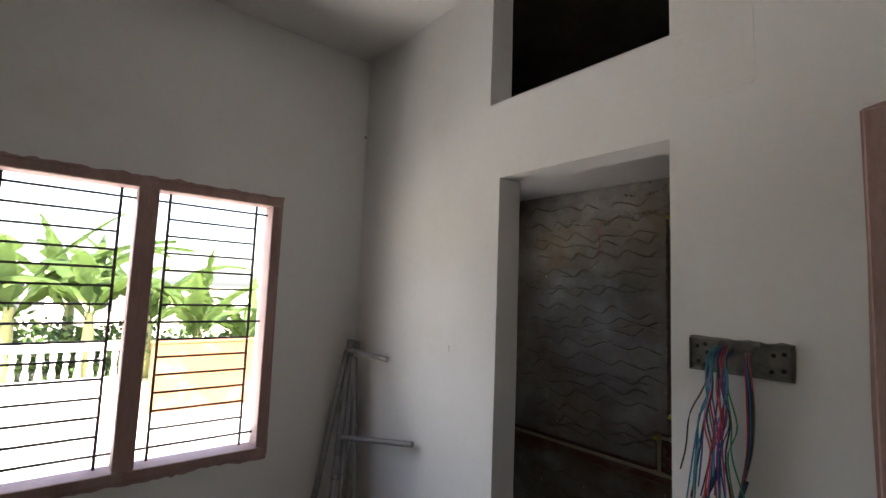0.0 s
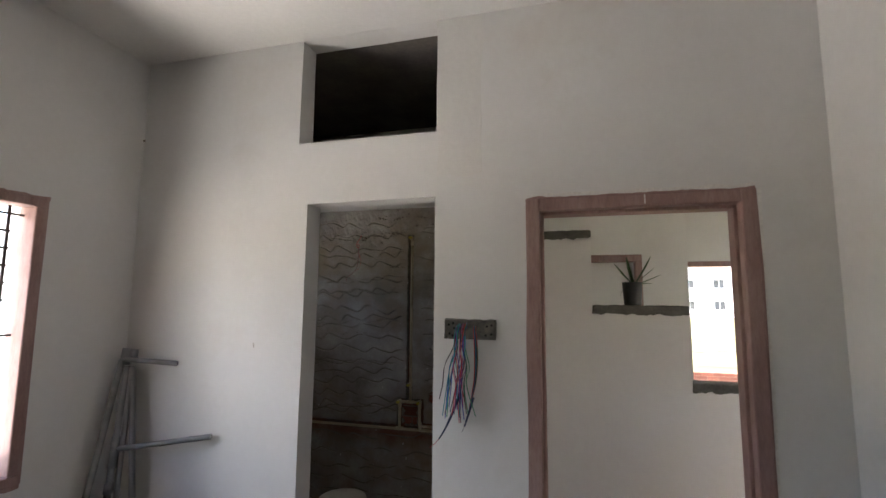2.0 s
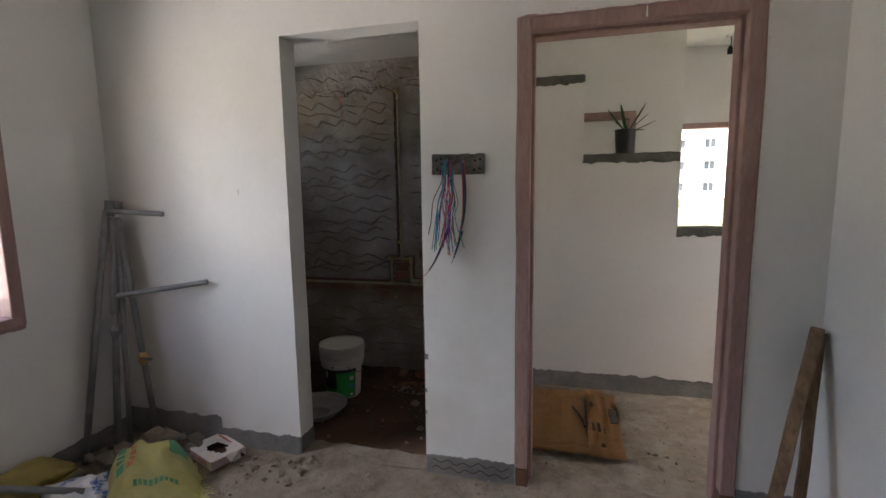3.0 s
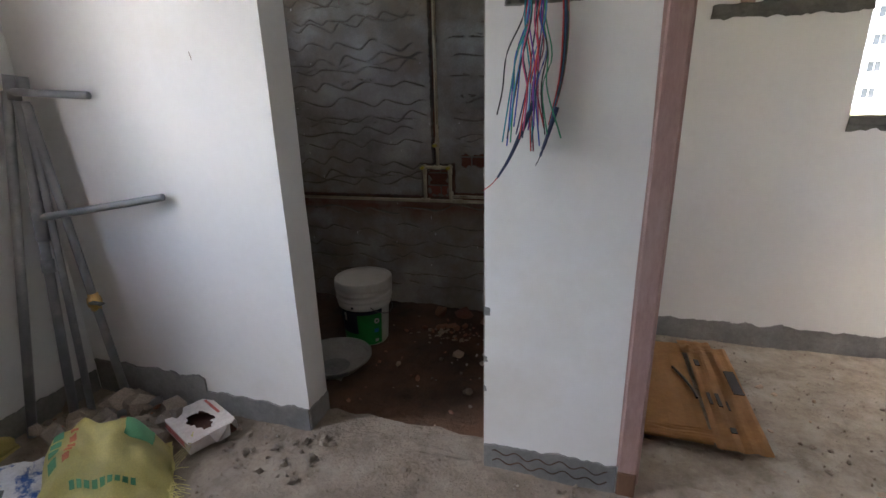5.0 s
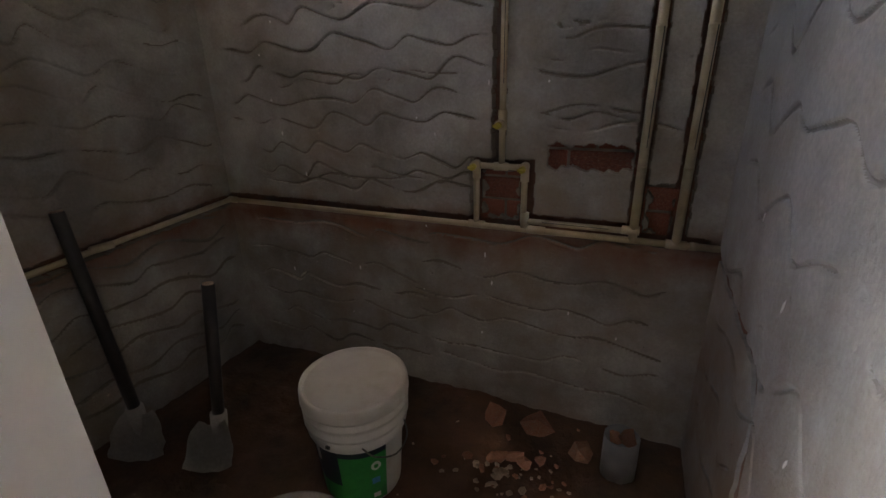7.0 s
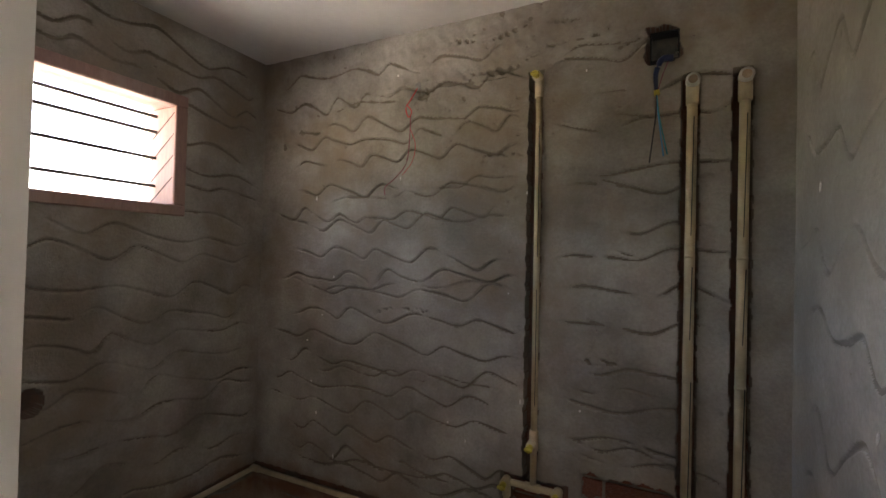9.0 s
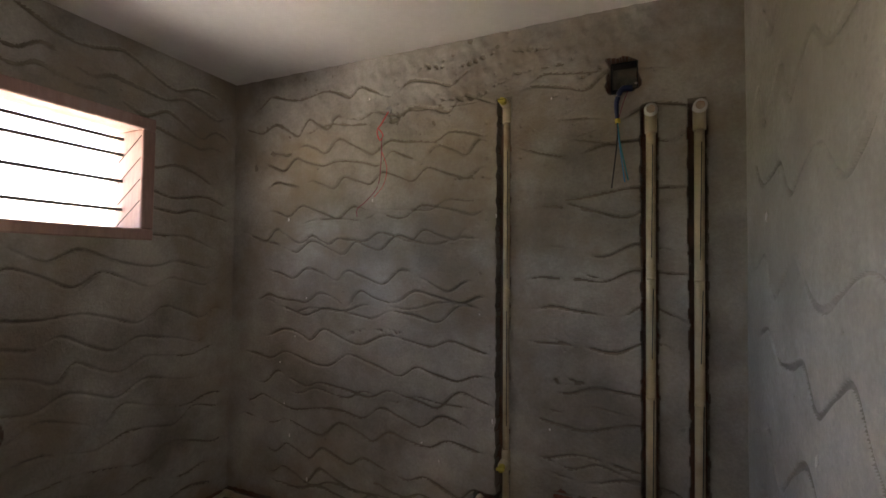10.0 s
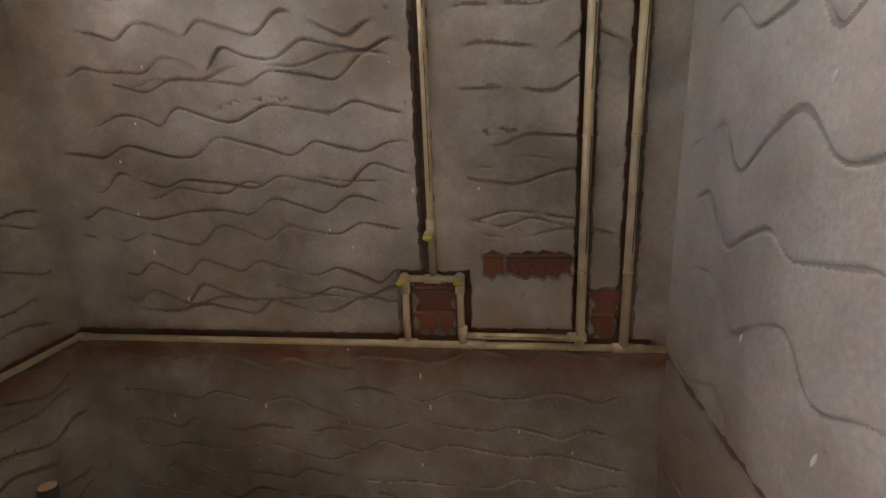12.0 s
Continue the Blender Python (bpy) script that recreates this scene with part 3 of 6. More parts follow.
for y0, y1 in ((WY0 + FW, YM - 0.04), (YM + 0.04, WY1 - FW)):
    va, vb = y0 + 0.055, y1 - 0.055
    for vy in (va, vb):
        part("upright_bar", new_box(GX - 0.008, GX - 0.001, vy - 0.006, vy + 0.006, WZ0 + FW + 0.0, WZ1 - FW), M["iron"], win)
    nb = 15
    for k in range(nb):
        z = WZ0 + FW + 0.06 + (WZ1 - WZ0 - 2 * FW - 0.10) * k / (nb - 1)
        whole = k in (0, 7, nb - 1)
        part("cross_bar", new_box(GX, GX + 0.008, y0 if whole else va - 0.006, y1 if whole else vb + 0.006, z - 0.005, z + 0.005), M["iron"], win)
for k, (ax, u0, u1, v0, v1, am) in enumerate((("x", WY0, WY1 + 0.015, WZ1 - 0.004, WZ1 + 0.012, (0, 0, 0, 0.008)), ("x", WY1 - 0.004, WY1 + 0.012, WZ0, WZ1, (0, 0.008, 0, 0)), ("x", WY0, WY1 + 0.01, WZ0 - 0.016, WZ0 + 0.004, (0, 0, 0.012, 0)))):
    part("paint_smear", ragged(ax, 0.0, 0.003, u0, u1, v0, v1, am, seed=20 + k), M["oxide"], win)

# wooden door frame of the passage
dfr = thing("door_frame", (FL + FR) / 2, 0.05, 0, "red-oxide primed wooden door frame without a door", "door frame", kind="structure")
SW = 0.055
M["bare_wood"] = mat("raw_stained_wood", (0.10, 0.05, 0.03), (0.16, 0.085, 0.05), 0.75, 8, 90, 0.3, stretch=(1, 1, 0.2))
for sgn, xo in ((1, FL), (-1, FR)):
    st = part("frame_jamb", new_box(min(xo, xo + sgn * SW), max(xo, xo + sgn * SW), -0.010, 0.118, 0.085, FH, bevel=0.004), M["oxide"], dfr)
    part("door_stop", new_box(min(xo + sgn * SW, xo + sgn * (SW + 0.014)), max(xo + sgn * SW, xo + sgn * (SW + 0.014)), 0.042, 0.117, 0.004, FH - SW, bevel=0.002), M["oxide"], st)
    part("frame_foot", new_box(min(xo, xo + sgn * SW), max(xo, xo + sgn * SW), -0.010, 0.118, -0.02, 0.085, bevel=0.004), M["bare_wood"], dfr, "bare dark wood foot of the frame")
hd = part("frame_head", new_box(FL + SW, FR - SW, -0.009, 0.117, FH - SW, FH - 0.001, bevel=0.004), M["oxide"], dfr)
part("door_stop", new_box(FL + SW, FR - SW, 0.042, 0.116, FH - SW - 0.014, FH - SW, bevel=0.002), M["oxide"], hd)
M["chalk"] = mat("white_putty", (0.72, 0.70, 0.66), (0.8, 0.78, 0.74), 0.8, 8, 60, 0.1)
part("chalk_mark", new_box(2.712, 2.717, -0.0125, -0.009, FH - 0.045, FH - 0.005), M["chalk"], dfr, "white chalk tick")
for k, (u0, u1, v0, v1, am) in enumerate(((FL - 0.005, FL + 0.004, 0.1, FH, (0.006, 0, 0, 0)), (FR - 0.004, FR + 0.005, 0.1, FH, (0, 0.007, 0, 0)), (FL, FR, FH - 0.004, FH + 0.006, (0, 0, 0, 0.006)))):
    part("paint_smear", ragged("y", 0.0, -0.003, u0, u1, v0, v1, am, seed=30 + k), M["oxide"], dfr)
for k, (u0, u1, v0, v1, am) in enumerate(((FR + 0.006, FR + 0.02, 0.5, FH, (0.01, 0.012, 0, 0)), (FL, FR, FH + 0.008, FH + 0.02, (0, 0, 0.005, 0.008)))):
    part("putty_smear", ragged("y", 0.0, -0.0022, u0, u1, v0, v1, am, seed=40 + k), M["chalk"], dfr)

# steel switch box in the wall with loose wires
M["steel"] = mat("dull_galvanised_steel", (0.12, 0.12, 0.11), (0.20, 0.20, 0.185), 0.55, 18, 120, 0.15, metal=0.7, stain=(0.30, 0.27, 0.22), stain_scale=20, stain_at=0.6)
M["dark_hole"] = mat("dark_knockout", (0.02, 0.02, 0.02), (0.04, 0.04, 0.04), 0.9)
sb = thing("switch_box", 1.963, 0, 1.48, "grey steel flush switch box set in the wall", "switch box")
X0, X1, Z0, Z1 = 1.847, 2.078, 1.437, 1.522
part("back_plate", new_box(X0 + 0.002, X1 - 0.002, -0.006, -0.003, Z0 + 0.002, Z1 - 0.002), M["steel"], sb)
for b in ((X0, X1, -0.016, 0.0, Z0, Z0 + 0.002), (X0, X1, -0.016, 0.0, Z1 - 0.002, Z1), (X0, X0 + 0.002, -0.016, 0.0, Z0, Z1), (X1 - 0.002, X1, -0.016, 0.0, Z0, Z1)):
    part("side_plate", new_box(*b), M["steel"], sb)
for x, z in ((1.865, 1.50), (1.868, 1.46), (1.89, 1.485), (2.04, 1.495), (2.06, 1.46), (2.035, 1.455), (2.062, 1.50), (1.885, 1.507), (1.883, 1.452)):
    bm = bmesh.new()
    lathe(bm, [(0.0055, 0), (0.0055, 0.0008)], 10)
    bmesh.ops.transform(bm, matrix=pose(x, -0.0062, z, 90, 0, 0), verts=bm.verts)
    part("knockout", bm, M["dark_hole"], sb)
for x, z in ((1.86, 1.4445), (2.05, 1.4445), (1.9, 1.5135), (1.995, 1.52)):
    part("lug", new_box(x, x + 0.022, -0.019, -0.015, z - 0.006, z + 0.006, bevel=0.001), M["steel"], sb)
tagged(sb, "grey steel flush switch box set in the wall")
cut = setting("trim", ragged("y", 0, -0.004, X0 - 0.003, X1 + 0.003, Z0 - 0.002, Z1 + 0.004, (0.003, 0.003, 0.003, 0.005), step=0.008, seed=55), M["skirt"], "rough cement patch round the switch box")

WCOL = {"blue": (0.02, 0.06, 0.35), "teal": (0.01, 0.22, 0.27), "green": (0.02, 0.25, 0.12), "red": (0.45, 0.03, 0.035), "black": (0.015, 0.015, 0.018), "purple": (0.16, 0.03, 0.30), "navy": (0.012, 0.022, 0.075), "maroon": (0.20, 0.02, 0.05), "pink": (0.5, 0.08, 0.2), "sky": (0.05, 0.25, 0.5)}
WM = {k: mat("wire_" + k, c, tuple(v * 1.25 for v in c), 0.38, 10, 80, 0.0, spec=0.5) for k, c in WCOL.items()}
wires = thing("wire_bundle", 1.95, -0.02, 1.48, "loose bundle of coloured electric wires hanging from the switch box", "wires")
rw = random.Random(4)


def wire(parent, pts, r, col, n=22, name="wire"):
    return part(name, new_tube(smooth_line(pts, n), r, 6), WM[col], parent, smooth=True)


ENDS = [("black", 1.833, 1.20), ("blue", 1.86, 1.12), ("teal", 1.848, 1.13), ("green", 1.872, 1.13), ("sky", 1.868, 1.16), ("blue", 1.878, 1.17), ("black", 1.862, 1.14), ("navy", 1.90, 1.14), ("purple", 1.915, 1.16),
        ("red", 1.895, 1.14), ("pink", 1.905, 1.16), ("teal", 1.925, 1.13), ("blue", 1.945, 1.12), ("navy", 1.928, 1.16), ("green", 1.965, 1.15), ("black", 1.96, 1.15), ("red", 1.955, 1.165), ("green", 2.0, 1.141), ("purple", 1.93, 1.17), ("red", 1.924, 1.107), ("maroon", 1.93, 1.106), ("sky", 1.915, 1.18), ("pink", 1.94, 1.17), ("navy", 1.885, 1.15)]
for k, (c, ex, ez) in enumerate(ENDS):
    sx = 1.915 + rw.uniform(-0.012, 0.018) + (0.02 if k > 11 else 0)
    mid = 0.5 * sx + 0.5 * ex + rw.uniform(-0.02, 0.014)
    pin = 1.925 + rw.uniform(-0.012, 0.012) if k >= 7 else mid
    wire(wires, [(sx, -0.008, 1.50 + rw.uniform(-0.01, 0.012)), (sx - 0.002, -0.035 - rw.uniform(0, 0.012), 1.478), (sx - 0.006 + rw.uniform(-0.012, 0.01), -0.04 + rw.uniform(-0.008, 0.008), 1.40),
                 (mid, -0.042 + rw.uniform(-0.012, 0.008), 1.31 + rw.uniform(-0.02, 0.02)), (0.6 * pin + 0.4 * ex, -0.045 + rw.uniform(-0.012, 0.008), 1.235), (ex, -0.05 - rw.uniform(-0.01, 0.012), ez - 0.026)], 0.0020, c)
for k in range(9):
    c = ("red", "black", "green", "maroon", "navy", "teal", "red", "black", "blue")[k]
    o = rw.uniform(-0.006, 0.006)
    wire(wires, [(1.985 + o, -0.008, 1.495), (1.99 + o, -0.034, 1.475), (1.997 + o * 1.4, -0.038 + o, 1.38), (1.993 + o, -0.034 + o, 1.27), (1.975 + o * 0.6, -0.028, 1.18), (1.966 + o * 0.3, -0.025, 1.145)], 0.0019, c)
part("taped_lead", new_tube(smooth_line([(1.928, -0.046, 1.205), (1.897, -0.055, 1.125), (1.870, -0.066, 1.062), (1.842, -0.078, 1.014)], 16), 0.007, 8, r_end=0.003), WM["navy"], wires, "navy blue taped wire lead", True)
wire(wires, [(1.842, -0.078, 1.014), (1.824, -0.084, 0.994), (1.803, -0.09, 0.98)], 0.0012, "red", 8)
part("taped_lead", new_tube(smooth_line([(1.985, -0.04, 1.19), (1.973, -0.045, 1.145), (1.956, -0.05, 1.09), (1.949, -0.052, 1.068)], 14), 0.0065, 8, r_end=0.003), WM["navy"], wires, "navy blue taped wire lead", True)
wire(wires, [(1.949, -0.052, 1.068), (1.944, -0.053, 1.056), (1.938, -0.053, 1.045)], 0.0012, "black", 8)

# grey plastic pipes leaning in the corner
M["pvc"] = mat("grey_pvc_pipe", (0.165, 0.168, 0.172), (0.225, 0.228, 0.232), 0.42, 6, 60, 0.03, grain_lo=0.95, grain_hi=1.03, stain=(0.36, 0.35, 0.33), stain_scale=7, stain_at=0.66)
M["brass"] = mat("aged_brass", (0.42, 0.26, 0.09), (0.55, 0.36, 0.14), 0.4, 25, 120, 0.1, metal=0.9)
M["black_end"] = mat("dark_pipe_bore", (0.012, 0.012, 0.012), (0.02, 0.02, 0.02), 0.9)


def hollow_pipe(a, b, r, parent, name="pipe", seg=14):
    """A pipe with an open bored end at b."""
    a, b = Vector(a), Vector(b)
    d = (b - a).normalized()
    bm = bmesh.new()
    tube(bm, [a, a.lerp(b, 0.5), b], r, seg, cap=False)
    tube(bm, [b, b - d * 0.05], r * 0.78, seg, cap=True)
    e = [x for x in bm.edges if x.is_boundary and (sum((v.co for v in x.verts), Vector()) / 2 - b).length < r * 1.5]
    bmesh.ops.bridge_loops(bm, edges=e)
    p = part(name, bm, M["pvc"], parent, smooth=True)
    bm2 = bmesh.new()
    tube(bm2, [b - d * 0.046, b - d * 0.04], r * 0.77, seg)
    part("bore", bm2, M["black_end"], p)
    return p


R = 0.0165
pp = thing("pipe_assembly", 0.14, -0.12, 0, "grey plastic water pipes with branch stubs leaning in the corner", "pipes")
# first leaning run with the upper branch
top1 = Vector((0.085, -0.095, 1.285))
hollow_pipe(top1, (0.372, -0.02, 1.265), R * 0.85, pp, "branch_pipe")
part("pipe", new_tube([top1, (0.06, -0.33, 0.0)], R, 14), M["pvc"], pp, smooth=True)
cap = new_tube([top1 + Vector((0.005, 0.01, -0.03)), top1 + Vector((0.01, 0.02, 0.055))], R * 1.5, 14)
tube(cap, [top1 + Vector((0.04, 0.03, -0.01)), top1 + Vector((0.043, 0.034, 0.05))], R * 1.15, 12)
part("end_cap", cap, M["pvc"], pp, smooth=True)
# second run with the lower branch
t2 = Vector((0.115, -0.085, 1.25))
f2 = Vector((0.165, -0.235, 0.0))
part("pipe", new_tube([t2, f2], R, 14), M["pvc"], pp, smooth=True)
part("pipe", new_tube([t2 + Vector((0.02, 0.01, 0)), f2 + Vector((0.028, 0.05, 0.0))], R * 0.8, 12), M["pvc"], pp, smooth=True)
j2 = t2.lerp(f2, 0.33)
hollow_pipe(j2, (0.620, -0.025, 0.911), R * 0.85, pp, "branch_pipe")
part("tee_joint", new_tube([t2.lerp(f2, 0.28), t2.lerp(f2, 0.4)], R * 1.3, 14), M["pvc"], pp, smooth=True)
j3 = t2.lerp(f2, 0.475)
tee = new_tube([j3 - (f2 - t2) * 0.02, j3 + (f2 - t2) * 0.02], R * 1.3, 14)
tube(tee, [j3, j3 + Vector((0.035, -0.015, 0.003))], R * 0.8, 12)
part("tee_joint", tee, M["pvc"], pp, smooth=True)
# third run with the brass valve
t3, f3 = Vector((0.135, -0.075, 1.24)), Vector((0.275, -0.085, 0.015))
part("pipe", new_tube([t3, f3], R * 0.95, 14), M["pvc"], pp, smooth=True)
v3 = t3.lerp(f3, 0.615)
d3 = (f3 - t3).normalized()
val = part("valve", new_lathe([(R * 1.15, -0.035), (R * 1.15, -0.022), (R * 1.5, -0.018), (R * 1.6, 0.0), (R * 1.5, 0.018), (R * 1.15, 0.022), (R * 1.15, 0.035)], 14, v3.x, v3.y, v3.z), M["brass"], pp, "brass ball valve", True)
part("valve_handle", new_box(v3.x + 0.02, v3.x + 0.085, v3.y - 0.04, v3.y - 0.018, v3.z + 0.006, v3.z + 0.014, bevel=0.003), M["steel"], val, "steel lever handle")
for k, (a, b) in enumerate((((0.26, -0.14, 0.03), (0.37, -0.05, 0.045)), ((0.30, -0.17, 0.03), (0.42, -0.05, 0.05)))):
    lone = thing("loose_pipe", a[0], a[1], a[2], "short offcut of grey plastic pipe on the rubble", "pipe", "loose pipe offcuts")
    part("barrel", new_tube([a, b], R, 12), M["pvc"], lone, smooth=True)
lp = thing("loose_pipe", 0.05, -0.65, 0.1, "long grey plastic pipe lying across the sacks", "pipe")
part("barrel", new_tube([(0.016, -1.06, 0.36), (0.218, -0.866, 0.25), (0.46, -0.635, 0.118)], 0.014, 12), M["pvc"], lp, smooth=True)


# sacks
M["sack"] = mat("yellow_woven_sack", (0.62, 0.55, 0.19), (0.74, 0.67, 0.28), 0.6, 5, 220, 0.25, stain=(0.50, 0.46, 0.22), stain_scale=4, stain_at=0.6, dist=0.002)
# dimmed copy of the yellow sack, with the wall-side shade in its colour
M["sack_shaded"] = mat("shaded_yellow_sack", (0.33, 0.26, 0.075), (0.42, 0.335, 0.11), 0.65, 5, 200, 0.25, dist=0.002)
M["sack_green"] = mat("green_sack_print", (0.06, 0.22, 0.10), (0.10, 0.30, 0.14), 0.6, 9, 200, 0.15)
M["sack_red"] = mat("red_sack_print", (0.50, 0.14, 0.05), (0.58, 0.2, 0.08), 0.6, 30, 200, 0.1)
M["sack_blue"] = mat("white_blue_sack", (0.62, 0.63, 0.66), (0.72, 0.73, 0.75), 0.6, 5, 180, 0.2, stain=(0.03, 0.10, 0.34), stain_scale=12, stain_at=0.54, stain_soft=0.03, stretch=(0.45, 0.45, 1.0))


def sack_at(c0, c1, w, h, seed):
    """A lying sack as a bent, wrinkled tube: gives its surface by s (0 mouth to 1 end), a (turn) and a lift."""
    c0, c1 = Vector(c0), Vector(c1)
    along = (c1 - c0)
    d = along.normalized()
    side = Vector((d.y, -d.x, 0))

    def at(s, a, off=0.0):
        fw = w * (0.80 + 0.25 * math.sin(min(s * 1.15, 1) * math.pi) + 0.05 * math.sin(s * 9))
        fh = h * (0.72 + 0.42 * math.sin(min(0.25 + s, 1) * math.pi * 0.9)) * (1.0 if s < 0.75 else max(0.12, 1 - (s - 0.75) * 3.3))
        x, z = math.cos(a) * fw / 2, max(math.sin(a), -0.15) * fh
        q = c0 + along * s + side * x + Vector((0, 0, z + 0.02))
        wr = noise.noise(Vector((a * 1.3 + seed, s * 3.1, seed))) * 0.034 + abs(noise.noise(Vector((a * 2.6 + s * 2, s * 4.3 + seed, 3)))) * 0.03 + noise.noise(Vector((a * 4.1, s * 8.3 + seed, seed))) * 0.012 + 0.008 * math.sin(a * 9 + s * 7 + seed)
        out = (side * math.cos(a) + Vector((0, 0, max(0.05, math.sin(a))))).normalized()
        q += out * (wr + off)
        q.z = max(q.z, 0.006 + off)
        return q
    return at


def sack_mesh(at, ns=26, na=40, inner=0.004, s0=0.0):
    bm = bmesh.new()
    rings = {}
    for off in (0.0, -inner):
        rings[off] = [[bm.verts.new(at(s0 + (1 - s0) * i / ns, 2 * math.pi * k / na, off)) for k in range(na)] for i in range(ns + 1)]
        for p, q in zip(rings[off], rings[off][1:]):
            for k in range(na):
                bm.faces.new((p[k], p[(k + 1) % na], q[(k + 1) % na], q[k]))
    o, n = rings[0.0], rings[-inner]
    for k in range(na):
        bm.faces.new((o[0][k], o[0][(k + 1) % na], n[0][(k + 1) % na], n[0][k]))
    bm.faces.new(o[-1])
    return bm


def patch_mesh(at, s0, s1, a0, a1, off=0.003, n=8):
    bm = bmesh.new()
    g = [[bm.verts.new(at(s0 + (s1 - s0) * i / n, a0 + (a1 - a0) * j / n, off)) for j in range(n + 1)] for i in range(n + 1)]
    for i in range(n):
        for j in range(n):
            bm.faces.new((g[i][j], g[i + 1][j], g[i + 1][j + 1], g[i][j + 1]))
    return bm


def drape(front_l, front_r, back_l, back_r, rise, seed, tongue=0.0):
    """One wrinkled sheet of a sack: u runs left to right, v from the mouth to the sewn end; rise(u, v) is its height."""
    c = [Vector(p) for p in (front_l, front_r, back_l, back_r)]

    def at(u, v, off=0.0):
        q = c[0].lerp(c[1], u).lerp(c[2].lerp(c[3], u), v)
        q += Vector((noise.noise(Vector((v * 4, seed, u * 2))) * 0.022, noise.noise(Vector((u * 4, seed, 2))) * 0.03, 0))
        q += Vector((0.5, -0.86, 0)) * (tongue * math.exp(-((u - 0.28) / 0.26) ** 2) * (1 - v) ** 2)
        fold = abs(noise.noise(Vector((u * 3.2 + v * 1.4 + seed, v * 2.2, 1)))) * 0.04 + noise.noise(Vector((u * 8 + v * 3, v * 7 + seed, 4))) * 0.009 + 0.004 * math.sin(u * 25 + v * 9 + 3 * math.sin(v * 6))
        q.z = max(0.004, rise(u, v) * (1 - 0.15 * abs(noise.noise(Vector((u * 4, v * 4, seed))))) + fold * min(1, rise(u, v) * 12 + 0.15)) + off
        return q
    return at


def sheet_mesh(at, nu=34, nv=28):
    bm = bmesh.new()
    g = [[bm.verts.new(at(i / nu, j_ / nv)) for j_ in range(nv + 1)] for i in range(nu + 1)]
    for i in range(nu):
        for j_ in range(nv):
            bm.faces.new((g[i][j_], g[i + 1][j_], g[i + 1][j_ + 1], g[i][j_ + 1]))
    bmesh.ops.solidify(bm, geom=bm.faces[:], thickness=0.002)
    return bm


def top_rise(u, v):
    side = max(0.0, 1 - abs(u * 2 - 1) ** 3.2)
    return 0.012 + side * (0.085 * (1 - 0.55 * u) + 0.14 * math.sin(min(1, v * 0.95 + 0.03) * math.pi * 0.58)) * (1 - max(0, v - 0.88) * 7.0)


S_FL, S_FR, S_BL, S_BR = (0.585, -0.70, 0), (0.895, -0.46, 0), (0.36, -0.45, 0), (0.66, -0.23, 0)
at1 = drape(S_FL, S_FR, S_BL, S_BR, top_rise, 2.0)
at1b = drape(S_FL, S_FR, S_BL, S_BR, lambda u, v: 0.008 + 0.015 * abs(math.sin(u * 5 + v * 3)), 7.0, 0.15)
sk = thing("cement_sack", 0.62, -0.52, 0, "empty crumpled yellow woven cement sack with green print", "sack")
part("sack_front", sheet_mesh(at1), M["sack"], sk, smooth=True)
part("sack_back", sheet_mesh(at1b), M["sack"], sk, "spread lower lip of the open mouth", True)


def print_patch(u0, u1, v0, v1, m, n=6, lean=0.0):
    bm = bmesh.new()
    g = [[bm.verts.new(at1(u0 + (u1 - u0) * i / n + lean * j_ / n, v0 + (v1 - v0) * j_ / n, 0.0035)) for j_ in range(n + 1)] for i in range(n + 1)]
    for i in range(n):
        for j_ in range(n):
            bm.faces.new((g[i][j_], g[i + 1][j_], g[i + 1][j_ + 1], g[i][j_ + 1]))
    return part("print_mark", bm, M[m], sk, smooth=True)


print_patch(0.70, 0.90, 0.62, 0.93, "sack_green", 10)
for i in range(4):
    print_patch(0.16 + 0.012 * i, 0.235 + 0.012 * i, 0.42 + 0.085 * i, 0.485 + 0.085 * i, "sack_green")
for i in range(5):
    print_patch(0.275 + 0.01 * i, 0.325 + 0.01 * i, 0.40 + 0.07 * i, 0.45 + 0.07 * i, "sack_red")
for i in range(9):
    print_patch(0.34 + 0.05 * i, 0.375 + 0.05 * i, 0.17, 0.225, "sack_green", 3)
fr = bmesh.new()
rf = random.Random(8)
for i in range(34):
    p = at1(0.985, 0.02 + 0.5 * rf.random())
    q = p + Vector((rf.uniform(0.01, 0.07), rf.uniform(-0.03, 0.03), rf.uniform(-0.02, 0.03)))
    q.z = max(q.z, 0.004)
    tube(fr, [p, p.lerp(q, 0.5) + Vector((0, 0, 0.008)), q], 0.0012, 4)
part("frayed_edge", fr, M["sack"], sk)
at2 = sack_at((0.095, -0.90, 0), (0.055, -0.40, 0.0), 0.085, 0.135, 6.0)
sk2 = thing("cement_sack", 0.16, -0.7, 0, "yellow woven sack slumped against the wall, shade in its colour", "sack")
part("sack_body", sack_mesh(at2), M["sack_shaded"], sk2, smooth=True)
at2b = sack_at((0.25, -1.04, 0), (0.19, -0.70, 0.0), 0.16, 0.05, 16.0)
part("sack_mouth", sack_mesh(at2b), M["sack_shaded"], sk2, "loose spread mouth of the sack", True)
at3 = sack_at((0.50, -0.77, 0), (0.25, -0.46, 0.0), 0.28, 0.085, 11.0)
sk3 = thing("putty_sack", 0.33, -0.56, 0, "crumpled white putty sack with blue print", "sack")
part("sack_body", sack_mesh(at3), M["sack_blue"], sk3, smooth=True)

